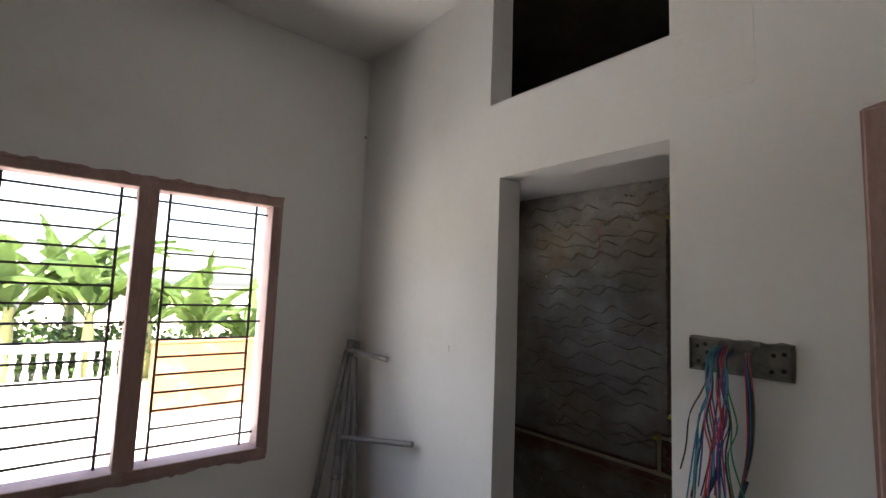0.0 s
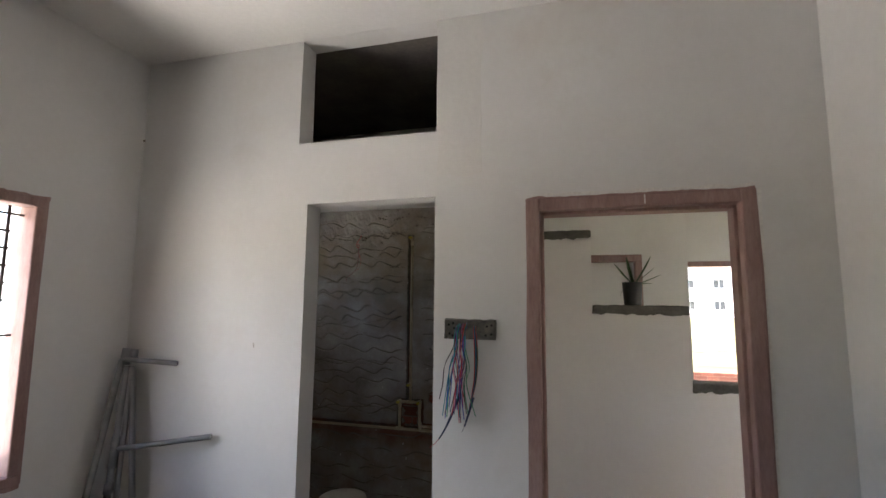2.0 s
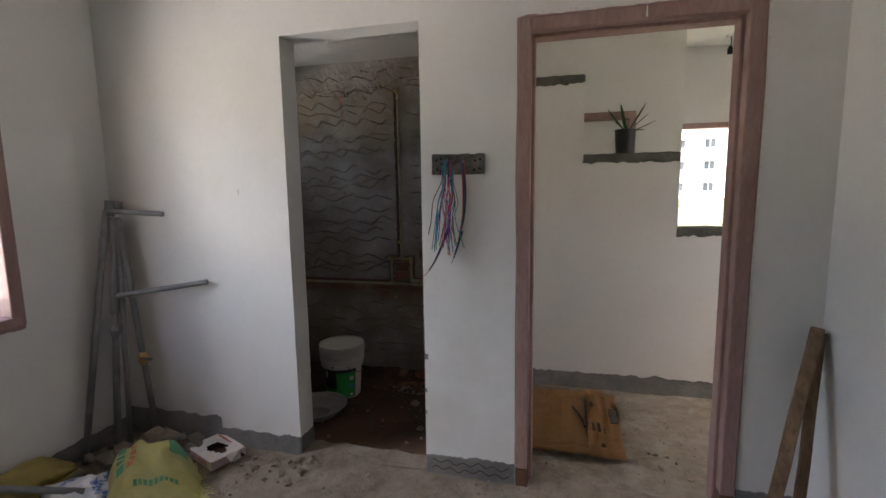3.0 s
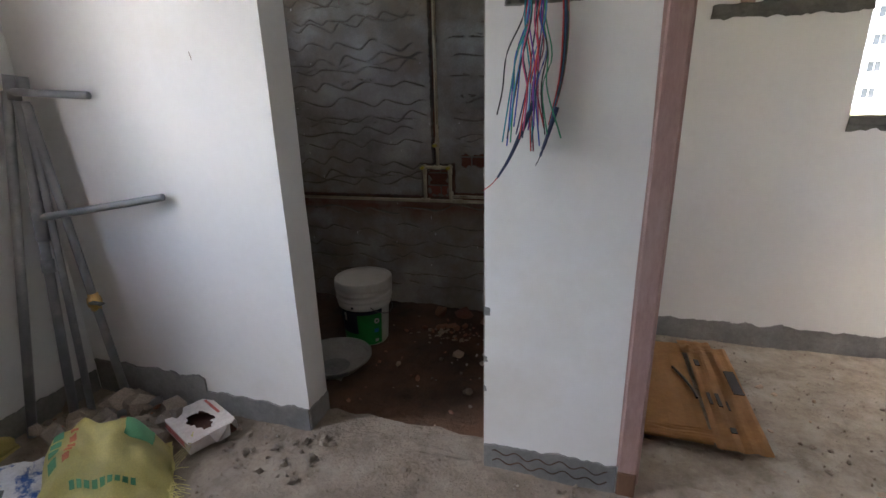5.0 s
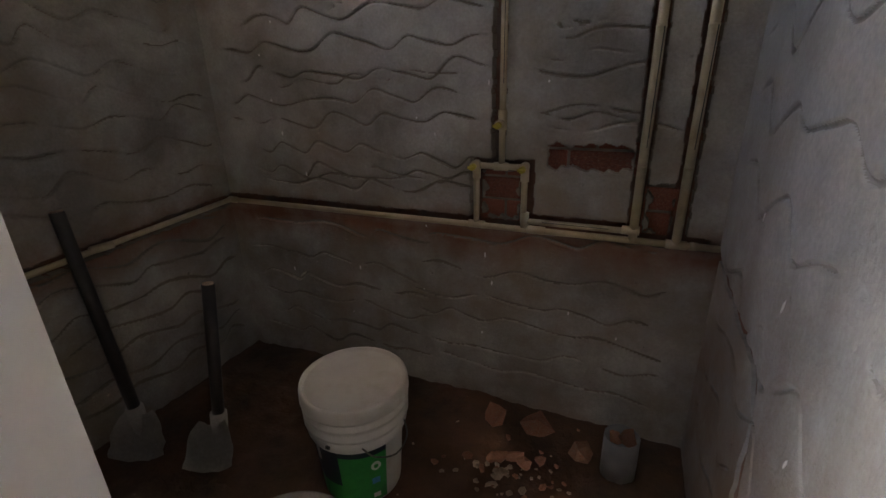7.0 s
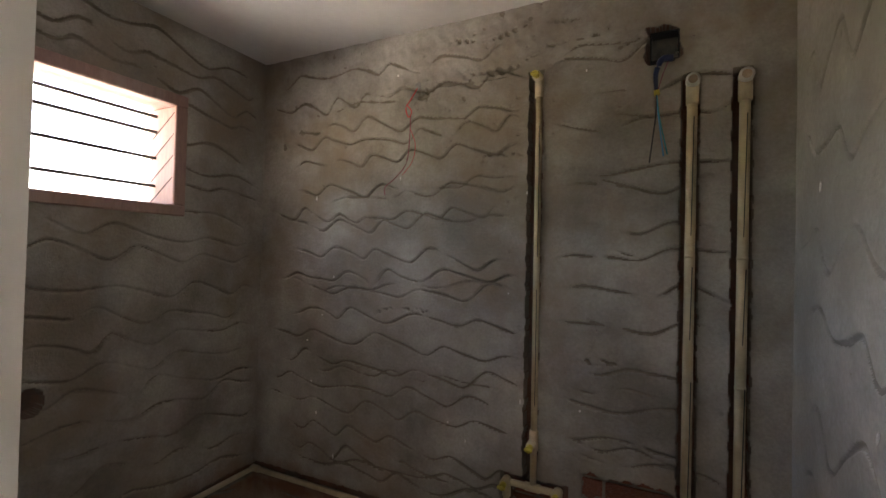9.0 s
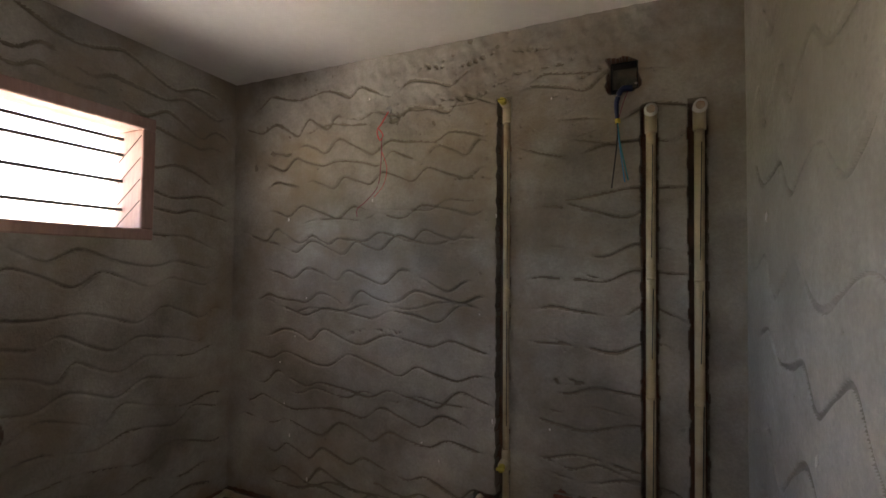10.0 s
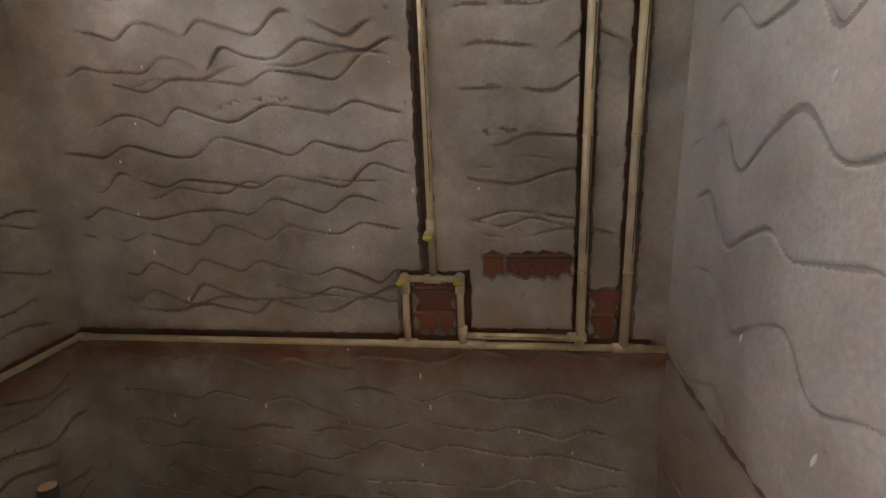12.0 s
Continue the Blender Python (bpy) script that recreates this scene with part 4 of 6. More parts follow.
# dry sticks
M["stick"] = mat("dry_brown_stick", (0.04, 0.024, 0.016), (0.09, 0.055, 0.035), 0.85, 14, 90, 0.3)
tw = thing("twig_heap", 0.36, -0.80, 0, "heap of dry dark brown twigs and roots on the floor", "twigs")
rs = random.Random(21)
for i in range(46):
    a, ln = rs.uniform(0, 6.28), rs.uniform(0.10, 0.26)
    c = Vector((0.40 + rs.uniform(-0.17, 0.13), -0.86 + rs.uniform(-0.13, 0.11), 0.012 + rs.uniform(0, 0.07)))
    d = Vector((math.cos(a), math.sin(a), rs.uniform(-0.15, 0.2))) * ln / 2
    p0, p1 = c - d, c + d
    p0.z, p1.z = max(0.008, p0.z), max(0.008, p1.z)
    part("twig", new_tube(smooth_line([p0, c + Vector((rs.uniform(-0.03, 0.03), rs.uniform(-0.03, 0.03), rs.uniform(0, 0.03))), p1], 6), rs.uniform(0.003, 0.006), 5, r_end=0.002), M["stick"], tw)

# torn carton by the wall
M["card_white"] = mat("white_pink_carton", (0.60, 0.55, 0.52), (0.68, 0.63, 0.59), 0.75, 9, 60, 0.1, stain=(0.5, 0.40, 0.36), stain_scale=6, stain_at=0.6)
M["card_red"] = mat("red_carton_print", (0.42, 0.09, 0.08), (0.50, 0.14, 0.12), 0.7, 20, 60, 0.05)
M["card_inside"] = mat("red_brown_carton_inside", (0.07, 0.028, 0.02), (0.11, 0.05, 0.035), 0.9, 12, 60, 0.3)
M["carton"] = mat("brown_cardboard", (0.36, 0.19, 0.078), (0.45, 0.25, 0.11), 0.8, 4, 50, 0.12, stain=(0.24, 0.13, 0.06), stain_scale=3, stain_at=0.62)
CB = pose(0.68, -0.118, 0.0, 0, 0, -23)
ct = thing("torn_carton", 0.685, -0.10, 0.0, "small white carton with a torn hole in its top", "carton")


def cpart(nm, bm, m, label=""):
    bmesh.ops.transform(bm, matrix=CB, verts=bm.verts)
    return part(nm, bm, m, ct, label)


hw, hd_, hh = 0.122, 0.09, 0.055
top = bmesh.new()
N = 36
outer, innr = [], []
for k in range(N):
    a = 2 * math.pi * k / N
    c, s_ = math.cos(a), math.sin(a)
    f = 1 / max(abs(c), abs(s_))
    outer.append((hw * c * f, hd_ * s_ * f))
    rr = 1 + 0.5 * noise.noise(Vector((c * 2.6, s_ * 2.6, 3))) + 0.14 * rs.uniform(-1, 1)
    innr.append((0.008 + 0.070 * c * rr, 0.042 * s_ * rr))
for zz in (hh, hh - 0.003):
    ov = [top.verts.new((x, y, zz)) for x, y in outer]
    iv = [top.verts.new((x, y, zz - 0.002)) for x, y in innr]
    for k in range(N):
        top.faces.new((ov[k], ov[(k + 1) % N], iv[(k + 1) % N], iv[k]))
cpart("carton_top", top, M["card_white"])
for b in ((-hw, hw, -hd_, -hd_ + 0.003, 0.008, hh - 0.004), (-hw, hw, hd_ - 0.003, hd_, 0.008, hh - 0.004), (-hw, -hw + 0.003, -hd_ + 0.003, hd_ - 0.003, 0.008, hh - 0.004), (hw - 0.003, hw, -hd_ + 0.003, hd_ * 0.2, 0.008, hh - 0.004)):
    cpart("carton_side", new_box(*b), M["card_white"])
cpart("carton_bottom", new_box(-hw + 0.003, hw - 0.003, -hd_ + 0.003, hd_ - 0.003, 0.008, 0.011), M["card_inside"], "dark red-brown inside")
cpart("printed_bar", new_box(-hw + 0.02, hw - 0.10, hd_ - 0.028, hd_ - 0.018, hh, hh + 0.0015), M["card_red"], "red printed bar")
for i in range(3):
    cpart("printed_bar", new_box(-hw + 0.02, hw - 0.04, -hd_ - 0.0012, -hd_, 0.018 + 0.01 * i, 0.023 + 0.01 * i), M["card_red"], "red printed bar")
flap = bmesh.new()
fv = [flap.verts.new(v) for v in ((hw, -hd_ * 0.2, hh), (hw, hd_ * 0.7, hh), (hw + 0.035, hd_ * 0.5, 0.028), (hw + 0.028, hd_ * 0.1, 0.02), (hw + 0.04, -hd_ * 0.1, 0.032))]
flap.faces.new(fv)
bmesh.ops.solidify(flap, geom=flap.faces[:], thickness=0.0025)
cpart("torn_flap", flap, M["card_white"])
for i in range(5):
    cpart("straw", new_tube(smooth_line([(0.07, -0.05, hh + 0.004), (0.10 + 0.01 * i, -0.10, 0.04), (0.10 + 0.02 * i, -0.16 - 0.01 * i, 0.012)], 8), 0.0012, 4), M["sack"], "pale straw thread")

# timber offcuts leaning in the other corner
M["timber"] = mat("rough_brown_timber", (0.20, 0.125, 0.07), (0.30, 0.195, 0.115), 0.75, 6, 70, 0.35, stain=(0.12, 0.07, 0.04), stain_scale=9, stain_at=0.6, stretch=(4, 4, 0.5), dist=0.003)
for a, b, w, th, col, lab in (((3.075, -0.36, 0.0), (3.352, -0.045, 0.835), 0.042, 0.024, "timber", "rough brown timber plank leaning in the corner"),
                              ((3.215, -0.29, 0.0), (3.372, -0.022, 0.81), 0.034, 0.02, "timber", "second rough timber batten leaning in the corner")):
    a, b = Vector(a), Vector(b)
    d = b - a
    pl = thing("timber_plank", a.x, a.y, 0, lab, "plank", "timber offcuts in the corner")
    bm = new_box(-w / 2, w / 2, -th / 2, th / 2, 0, d.length, bevel=0.0025)
    bmesh.ops.subdivide_edges(bm, edges=[e for e in bm.edges if abs(e.verts[0].co.z - e.verts[1].co.z) > 0.3], cuts=8)
    for v in bm.verts:
        v.co += noise.noise_vector(v.co * 7) * 0.0025
    bmesh.ops.transform(bm, matrix=Matrix.Translation(a) @ d.to_track_quat("Z", "Y").to_matrix().to_4x4() @ pose(0, 0, 0, 0, 0, 25), verts=bm.verts)
    part("board", bm, M[col], pl)

# rubble lumps
M["lump"] = mat("cement_lump", (0.21, 0.172, 0.138), (0.32, 0.27, 0.222), 0.95, 12, 80, 0.5, per_piece=0.25)
M["red_chip"] = mat("broken_brick", (0.27, 0.10, 0.055), (0.36, 0.15, 0.085), 0.9, 14, 90, 0.5, per_piece=0.3, stain=(0.36, 0.30, 0.24), stain_scale=16, stain_at=0.6)
M["tile_chip"] = mat("broken_white_tile", (0.31, 0.23, 0.17), (0.43, 0.34, 0.26), 0.8, 14, 90, 0.2, per_piece=0.25, stain=(0.40, 0.25, 0.16), stain_scale=18, stain_at=0.58)


def lump_mesh(name, seed, material, flat=0.6):
    bm = bmesh.new()
    bmesh.ops.create_icosphere(bm, subdivisions=1, radius=1)
    for v in bm.verts:
        n_ = noise.noise_vector(v.co * 1.1 + Vector((seed * 3.7, seed, 0)))
        v.co = Vector((v.co.x * 1.1, v.co.y * 0.8, v.co.z * flat)) + n_ * 0.45
    me = bpy.data.meshes.new(name)
    bm.to_mesh(me)
    bm.free()
    me.materials.append(material)
    return me


LUMPS = {k: [lump_mesh(k, i * 1.7 + j, M[m], fl) for i in range(5)] for j, (k, m, fl) in enumerate((("cement_lump", "lump", 0.7), ("brick_chip", "red_chip", 0.6), ("tile_chip", "tile_chip", 0.4)))}
TAGS = {"cement_lump": ("grey crumb of broken cement on the floor", "rubble"), "brick_chip": ("red broken brick chip on the floor", "rubble"), "tile_chip": ("pale broken chip on the floor", "rubble")}


def scatter(kind, n, cx, cy, rx, ry, z, lo, hi, rng, group):
    for i in range(n):
        x, y = cx + rng.gauss(0, 0.5) * rx, cy + rng.gauss(0, 0.5) * ry
        s = lo + (hi - lo) * rng.random() ** 2.2
        ob = new(kind, rng.choice(LUMPS[kind]))
        ob.matrix_basis = Matrix.LocRotScale((x, y, z + s * 0.25), Euler((rng.uniform(-0.4, 0.4), rng.uniform(-0.4, 0.4), rng.uniform(0, 6.28))), (s, s, s))
        tagged(ob, TAGS[kind][0], TAGS[kind][1], group)


def clip_scatter(kind, n, x0, x1, y0, y1, z, lo, hi, rng, group):
    for i in range(n):
        s = lo + (hi - lo) * rng.random() ** 2.5
        ob = new(kind, rng.choice(LUMPS[kind]))
        ob.matrix_basis = Matrix.LocRotScale((rng.uniform(x0, x1), rng.uniform(y0, y1), z + s * 0.25), Euler((rng.uniform(-0.4, 0.4), rng.uniform(-0.4, 0.4), rng.uniform(0, 6.28))), (s, s, s))
        tagged(ob, TAGS[kind][0], TAGS[kind][1], group)


rr_ = random.Random(33)
clip_scatter("cement_lump", 46, 0.06, 0.62, -0.36, -0.03, 0.03, 0.012, 0.085, rr_, "rubble in the hall corner")
clip_scatter("brick_chip", 10, 0.06, 0.45, -0.28, -0.05, 0.015, 0.006, 0.02, rr_, "rubble in the hall corner")
clip_scatter("cement_lump", 55, 0.78, 1.25, -0.26, -0.02, 0.005, 0.004, 0.024, rr_, "crumbs along the wall foot")
clip_scatter("cement_lump", 22, DR, FL + 0.1, -0.12, -0.015, 0.004, 0.003, 0.011, rr_, "crumbs along the wall foot")
clip_scatter("cement_lump", 18, 2.9, 3.35, -0.2, -0.02, 0.004, 0.004, 0.018, rr_, "crumbs along the wall foot")
clip_scatter("cement_lump", 90, 0.8, 3.1, -1.2, -0.05, 0.004, 0.003, 0.016, rr_, "crumbs on the hall floor")
clip_scatter("tile_chip", 7, 0.9, 3.0, -0.9, 0.02, 0.003, 0.005, 0.015, rr_, "crumbs on the hall floor")
# heaped mortar in the corner
hm = bmesh.new()
for i in range(21):
    for j in range(16):
        x, y = 0.01 + 0.62 * i / 20, -0.34 + 0.33 * j / 15
        e = min(i, 20 - i, j + 6, 8) / 8
        hm.verts.new((x, y, -0.012 + 0.055 * max(0, e) * (0.7 + 0.9 * noise.fractal(Vector((x * 9, y * 9, 4)), 0.8, 2, 4)) * min(1, j / 6) * (1 - 0.6 * i / 20)))
hm.verts.ensure_lookup_table()
for i in range(20):
    for j in range(15):
        a = i * 16 + j
        hm.faces.new((hm.verts[a], hm.verts[a + 16], hm.verts[a + 17], hm.verts[a + 1]))
tagged(mesh_ob("mortar_heap", hm, M["lump"], True), "low heap of dried mortar crumbs in the corner", "rubble", kind="stuff")
dust = bmesh.new()
rd = random.Random(5)
for i in range(7000):
    x, y = rd.uniform(0.05, 3.35), (-abs(rd.gauss(0, 0.5)) - 0.01 if i % 3 else -rd.random() * 2.0)
    if i % 9 == 0:
        x, y = rd.uniform(2.3, 4.0), rd.uniform(0.0, 1.19)
    s = 0.001 + 0.0045 * rd.random() ** 3
    vs_ = [dust.verts.new((x + s * math.cos(a), y + s * math.sin(a), 0.002)) for a in (0, 2.1, 4.2)] + [dust.verts.new((x, y, 0.005 + s * 1.5))]
    for a, b in ((0, 1), (1, 2), (2, 0)):
        dust.faces.new((vs_[a], vs_[b], vs_[3]))
tagged(mesh_ob("grit", dust, M["floor"]), "fine cement grit strewn on the floor", "grit", kind="stuff")
# chipped plaster beside the doorway
for k, (z, w) in enumerate(((0.588, 0.014), (0.42, 0.006), (0.31, 0.006))):
    tagged(mesh_ob("plaster_chip", ragged("y", 0, -0.002, DR - 0.002, DR + w, z - 0.011, z + 0.011, (0.002, 0.006, 0.006, 0.006), step=0.004, seed=70 + k), M["skirt"]), "grey chip in the plaster of the doorway edge", "chip", kind="structure")
tagged(mesh_ob("scuff_mark", new_tube([(0.823, -0.0005, 1.385), (0.826, -0.0005, 1.375), (0.829, -0.0005, 1.36)], 0.0016, 5), M["lump"]), "small brown scuff on the wall", "scuff", kind="structure")
setting("trim", ragged("y", 0, -0.0016, 1.80, 2.02, 2.20, 2.99, (0.012, 0.012, 0.02, 0), seed=91), M["paint_ceiling"], "dull repainted plaster patch beside the loft opening")
tagged(mesh_ob("wall_peg", new_lathe([(0.006, 0), (0.006, 0.012)], 8, 0.012, -0.012, 2.52), M["steel"]), "small nail in the corner of the wall", "nail")

# ---- bathroom ----
M["cpvc"] = mat("cream_cpvc_pipe", (0.50, 0.42, 0.27), (0.60, 0.52, 0.36), 0.45, 7, 60, 0.03, grain_lo=0.95, grain_hi=1.03, stain=(0.36, 0.26, 0.15), stain_scale=9, stain_at=0.62)
M["plug"] = mat("yellow_plastic_plug", (0.50, 0.40, 0.05), (0.60, 0.50, 0.10), 0.5, 20, 60, 0.1)
M["white_plastic"] = mat("white_plastic", (0.62, 0.60, 0.55), (0.72, 0.70, 0.65), 0.45, 4, 60, 0.02, grain_lo=0.975, grain_hi=1.015, stain=(0.5, 0.46, 0.38), stain_scale=7, stain_at=0.64)
M["pipe_print"] = mat("black_pipe_print", (0.03, 0.03, 0.03), (0.05, 0.05, 0.05), 0.6)
pl = thing("water_pipes", 1.2, BY, HPZ, "cream plastic water pipes set in wall chases", "pipes")
PYB = BY - 0.004
PR = 0.0101


def run(a, b, r=PR, name="pipe"):
    return part(name, new_tube([a, Vector(a).lerp(Vector(b), 0.5), b], r, 12), M["cpvc"], pl, smooth=True)


def socket(c, d, ln=0.03, r=PR * 1.32):
    c, d = Vector(c), Vector(d).normalized()
    return part("socket", new_tube([c - d * ln / 2, c + d * ln / 2], r, 14), M["cpvc"], pl, smooth=True)


def plug(x, z, m="plug", r=PR * 1.25):
    bm = new_tube([(x, PYB + 0.005, z), (x, PYB - 0.03, z - 0.002)], r * 1.15, 14)
    p = part("elbow", bm, M["cpvc"] if m == "plug" else M["white_plastic"], pl, smooth=True)
    b2 = new_tube([(x, PYB - 0.028, z - 0.002), (x, PYB - 0.05, z - 0.003)], r * 0.8, 8)
    if m == "plug":
        tube(b2, [(x - 0.012, PYB - 0.05, z - 0.003), (x + 0.012, PYB - 0.05, z - 0.003)], 0.005, 6)
        part("plug_stopper", b2, M["plug"], p, "yellow stopper")
    else:
        b2.free()
        part("elbow_mouth", new_tube([(x, PYB - 0.0305, z - 0.002), (x, PYB - 0.032, z - 0.002)], r * 0.75, 12), M["tile_chip"], p, "pale open mouth")


LH = 0.853
# long horizontal, with the tees
run((BL + 0.012, PYB, HPZ - 0.006), (BR + 0.0, PYB, HPZ))
run((BL + 0.0, PYB - 0.005, HPZ - 0.006), (BL + 0.0, T + 0.02, HPZ - 0.055))
for x in (1.139, 1.34, P3):
    socket((x, PYB, HPZ), (1, 0, 0), 0.055)
socket((P3 + 0.045, PYB, HPZ), (1, 0, 0), 0.02, PR * 1.2)
socket((BL, 0.78, HPZ - 0.028), (0, 1, -0.05), 0.07)
socket((BL + 0.012, PYB, HPZ - 0.006), (1, 0, 0), 0.04)
# second horizontal over it, feeding the second riser
run((1.30, PYB, HPZ + 0.027), (P2 - 0.012, PYB, HPZ + 0.027), PR * 0.95)
socket((1.302, PYB, HPZ + 0.03), (0, 0, 1), 0.05)
socket((P2 - 0.012, PYB, HPZ + 0.03), (1, 0, 0), 0.05)
# mixer loop
run((1.139, PYB, HPZ), (1.139, PYB, LH))
run((1.297, PYB, HPZ + 0.02), (1.297, PYB, LH))
run((1.139, PYB, LH), (1.297, PYB, LH))
for x in (1.139, 1.297):
    socket((x, PYB, LH - 0.02), (0, 0, 1), 0.045)
    plug(x, LH + 0.004)
socket((P1 + 0.007, PYB, LH), (1, 0, 0), 0.045)
# risers
run((P1 + 0.009, PYB, LH), (P1 + 0.006, PYB, 2.10))
socket((P1 + 0.009, PYB, 0.995), (0, 0, 1), 0.06)
plug(P1 + 0.006, 0.985)
socket((P1 + 0.006, PYB, 2.07), (0, 0, 1), 0.06)
plug(P1 + 0.004, 2.10)
PR2 = 0.0126
for x0, x1, zt in ((P2 - 0.004, P2 + 0.002, 2.025), (P3, P3 + 0.008, 2.02)):
    run((x0, PYB, HPZ), (x1, PYB, zt), PR2)
    socket((x1, PYB, zt - 0.03), (0, 0, 1), 0.06, PR2 * 1.3)
    plug(x1, zt, "white", PR2 * 1.2)
    for f in (0.16, 0.42, 0.66):
        socket((x0 + (x1 - x0) * f, PYB, HPZ + (zt - HPZ) * f), (0, 0, 1), 0.008, PR2 * 1.08)
    # printed line along the barrel
    for f0, f1 in ((0.2, 0.42), (0.5, 0.64), (0.7, 0.93)):
        part("print_line", new_tube([(x0 + 0.006, PYB - PR2 * 0.95, HPZ + (zt - HPZ) * f0), (x1 + 0.004, PYB - PR2 * 0.95, HPZ + (zt - HPZ) * f1)], 0.0014, 5), M["pipe_print"], pl, "thin black printed line")
for f0, f1 in ((1.1, 1.45), (1.55, 1.95)):
    part("print_line", new_tube([(P1 + 0.012, PYB - PR * 0.92, f0), (P1 + 0.011, PYB - PR * 0.92, f1)], 0.0012, 5), M["pipe_print"], pl, "thin black printed line")
for u0, u1 in ((1.36, 1.56),):
    part("print_line", new_tube([(u0, PYB - PR * 0.95, HPZ + 0.03), (u1, PYB - PR * 0.95, HPZ + 0.03)], 0.0012, 5), M["pipe_print"], pl, "thin black printed line")

# bare bricks where the plaster was cut away
M["brick"] = mat("bare_red_brick", (0.15, 0.048, 0.03), (0.245, 0.085, 0.05), 0.92, 12, 90, 0.5, per_piece=0.28, stain=(0.33, 0.27, 0.22), stain_scale=20, stain_at=0.66)
bk = new_box(0, 1, 0, 1, 0, 1, bevel=0.03)
BMESH = bpy.data.meshes.new("brick")
bk.to_mesh(BMESH)
bk.free()
BMESH.materials.append(M["brick"])
for a, b, c, d in BRICKED:
    z = c - 0.012
    row = 0
    while z < d + 0.005:
        z1 = min(z + 0.066, d + 0.012)
        x = a - 0.012 - (0.05 if row % 2 else 0.13)
        while x < b:
            x0, x1 = max(x, a - 0.012), min(x + 0.205, b + 0.012)
            if x1 - x0 > 0.012 and z1 - z > 0.01:
                ob = new("brick", BMESH)
                ob.parent = back
                ob.matrix_basis = Matrix.LocRotScale((x0, BY + 0.0135 + 0.004 * random.random(), z), None, (x1 - x0, 0.02, z1 - z))
            x += 0.214
        z += 0.075
        row += 1

# loose wires in the wall
hole = thing("conduit_box", 1.565, BY, 2.14, "open black conduit box in a rough hole", "conduit box")
M["black_plastic"] = mat("black_plastic", (0.018, 0.018, 0.02), (0.035, 0.035, 0.035), 0.5, 12, 80, 0.1)
for b in ((1.53, 1.60, BY + 0.004, BY + 0.05, 2.098, 2.102), (1.53, 1.60, BY + 0.004, BY + 0.05, 2.176, 2.18), (1.528, 1.532, BY + 0.004, BY + 0.05, 2.1, 2.178), (1.598, 1.602, BY - 0.001, BY + 0.05, 2.1, 2.178)):
    part("box_wall", new_box(*b), M["black_plastic"], hole)
part("box_back", new_box(1.53, 1.60, BY + 0.045, BY + 0.05, 2.1, 2.178), M["steel"], hole)
part("screw", new_lathe([(0.004, 0), (0.004, 0.003)], 8, 1.596, BY - 0.004, 2.11), M["white_plastic"], hole)
part("sleeve", new_tube(smooth_line([(1.585, BY - 0.006, 2.098), (1.56, BY - 0.014, 2.095), (1.545, BY - 0.014, 2.06), (1.546, BY - 0.012, 2.01)], 16), 0.010, 8, r_end=0.005), WM["navy"], hole, "navy wrapped wires", True)
part("tape", new_tube([(1.547, BY - 0.012, 2.012), (1.548, BY - 0.012, 2.0)], 0.0075, 8), M["plug"], hole, "yellow tape")
for c, ex, ez in (("black", 1.531, 1.815), ("teal", 1.575, 1.835), ("sky", 1.566, 1.83)):
    part("wire", new_tube(smooth_line([(1.547, BY - 0.012, 2.0), (1.549 + (ex - 1.549) * 0.2, BY - 0.012, 1.94), (ex, BY - 0.010, ez)], 12), 0.0022, 6), WM[c], hole, smooth=True)
part("wire", new_tube(smooth_line([(1.578, BY - 0.006, 2.098), (1.565, BY - 0.02, 2.06), (1.549, BY - 0.012, 2.01)], 10), 0.0012, 6), WM["maroon"], hole, smooth=True)
rwi = thing("loose_wire", 0.782, BY, 2.138, "thin red and black wire hanging from a hole in the wall", "wire")
part("wire", new_tube(smooth_line([(0.785, BY - 0.002, 2.135), (0.762, BY - 0.012, 2.09), (0.745, BY - 0.014, 2.065), (0.757, BY - 0.014, 2.03), (0.768, BY - 0.012, 2.05), (0.748, BY - 0.012, 2.075)], 20), 0.0022, 6), WM["red"], rwi, smooth=True)
part("wire", new_tube(smooth_line([(0.764, BY - 0.012, 2.035), (0.762, BY - 0.012, 1.95), (0.75, BY - 0.010, 1.87), (0.705, BY - 0.010, 1.82), (0.664, BY - 0.010, 1.79), (0.662, BY - 0.008, 1.762)], 24), 0.0016, 6), WM["maroon"], rwi, smooth=True)
part("wire", new_tube(smooth_line([(0.764, BY - 0.012, 1.99), (0.785, BY - 0.010, 1.93), (0.772, BY - 0.010, 1.87), (0.735, BY - 0.010, 1.83)], 16), 0.0012, 6), WM["red"], rwi, smooth=True)
hk = bmesh.new()
bmesh.ops.create_icosphere(hk, subdivisions=2, radius=0.013)
for v in hk.verts:
    v.co = Vector((v.co.x, v.co.y * 0.4, v.co.z)) + noise.noise_vector(v.co * 90) * 0.004 + Vector((0.786, BY - 0.001, 2.14))
part("junction", hk, M["skirt"], rwi, "rough grey conduit end")

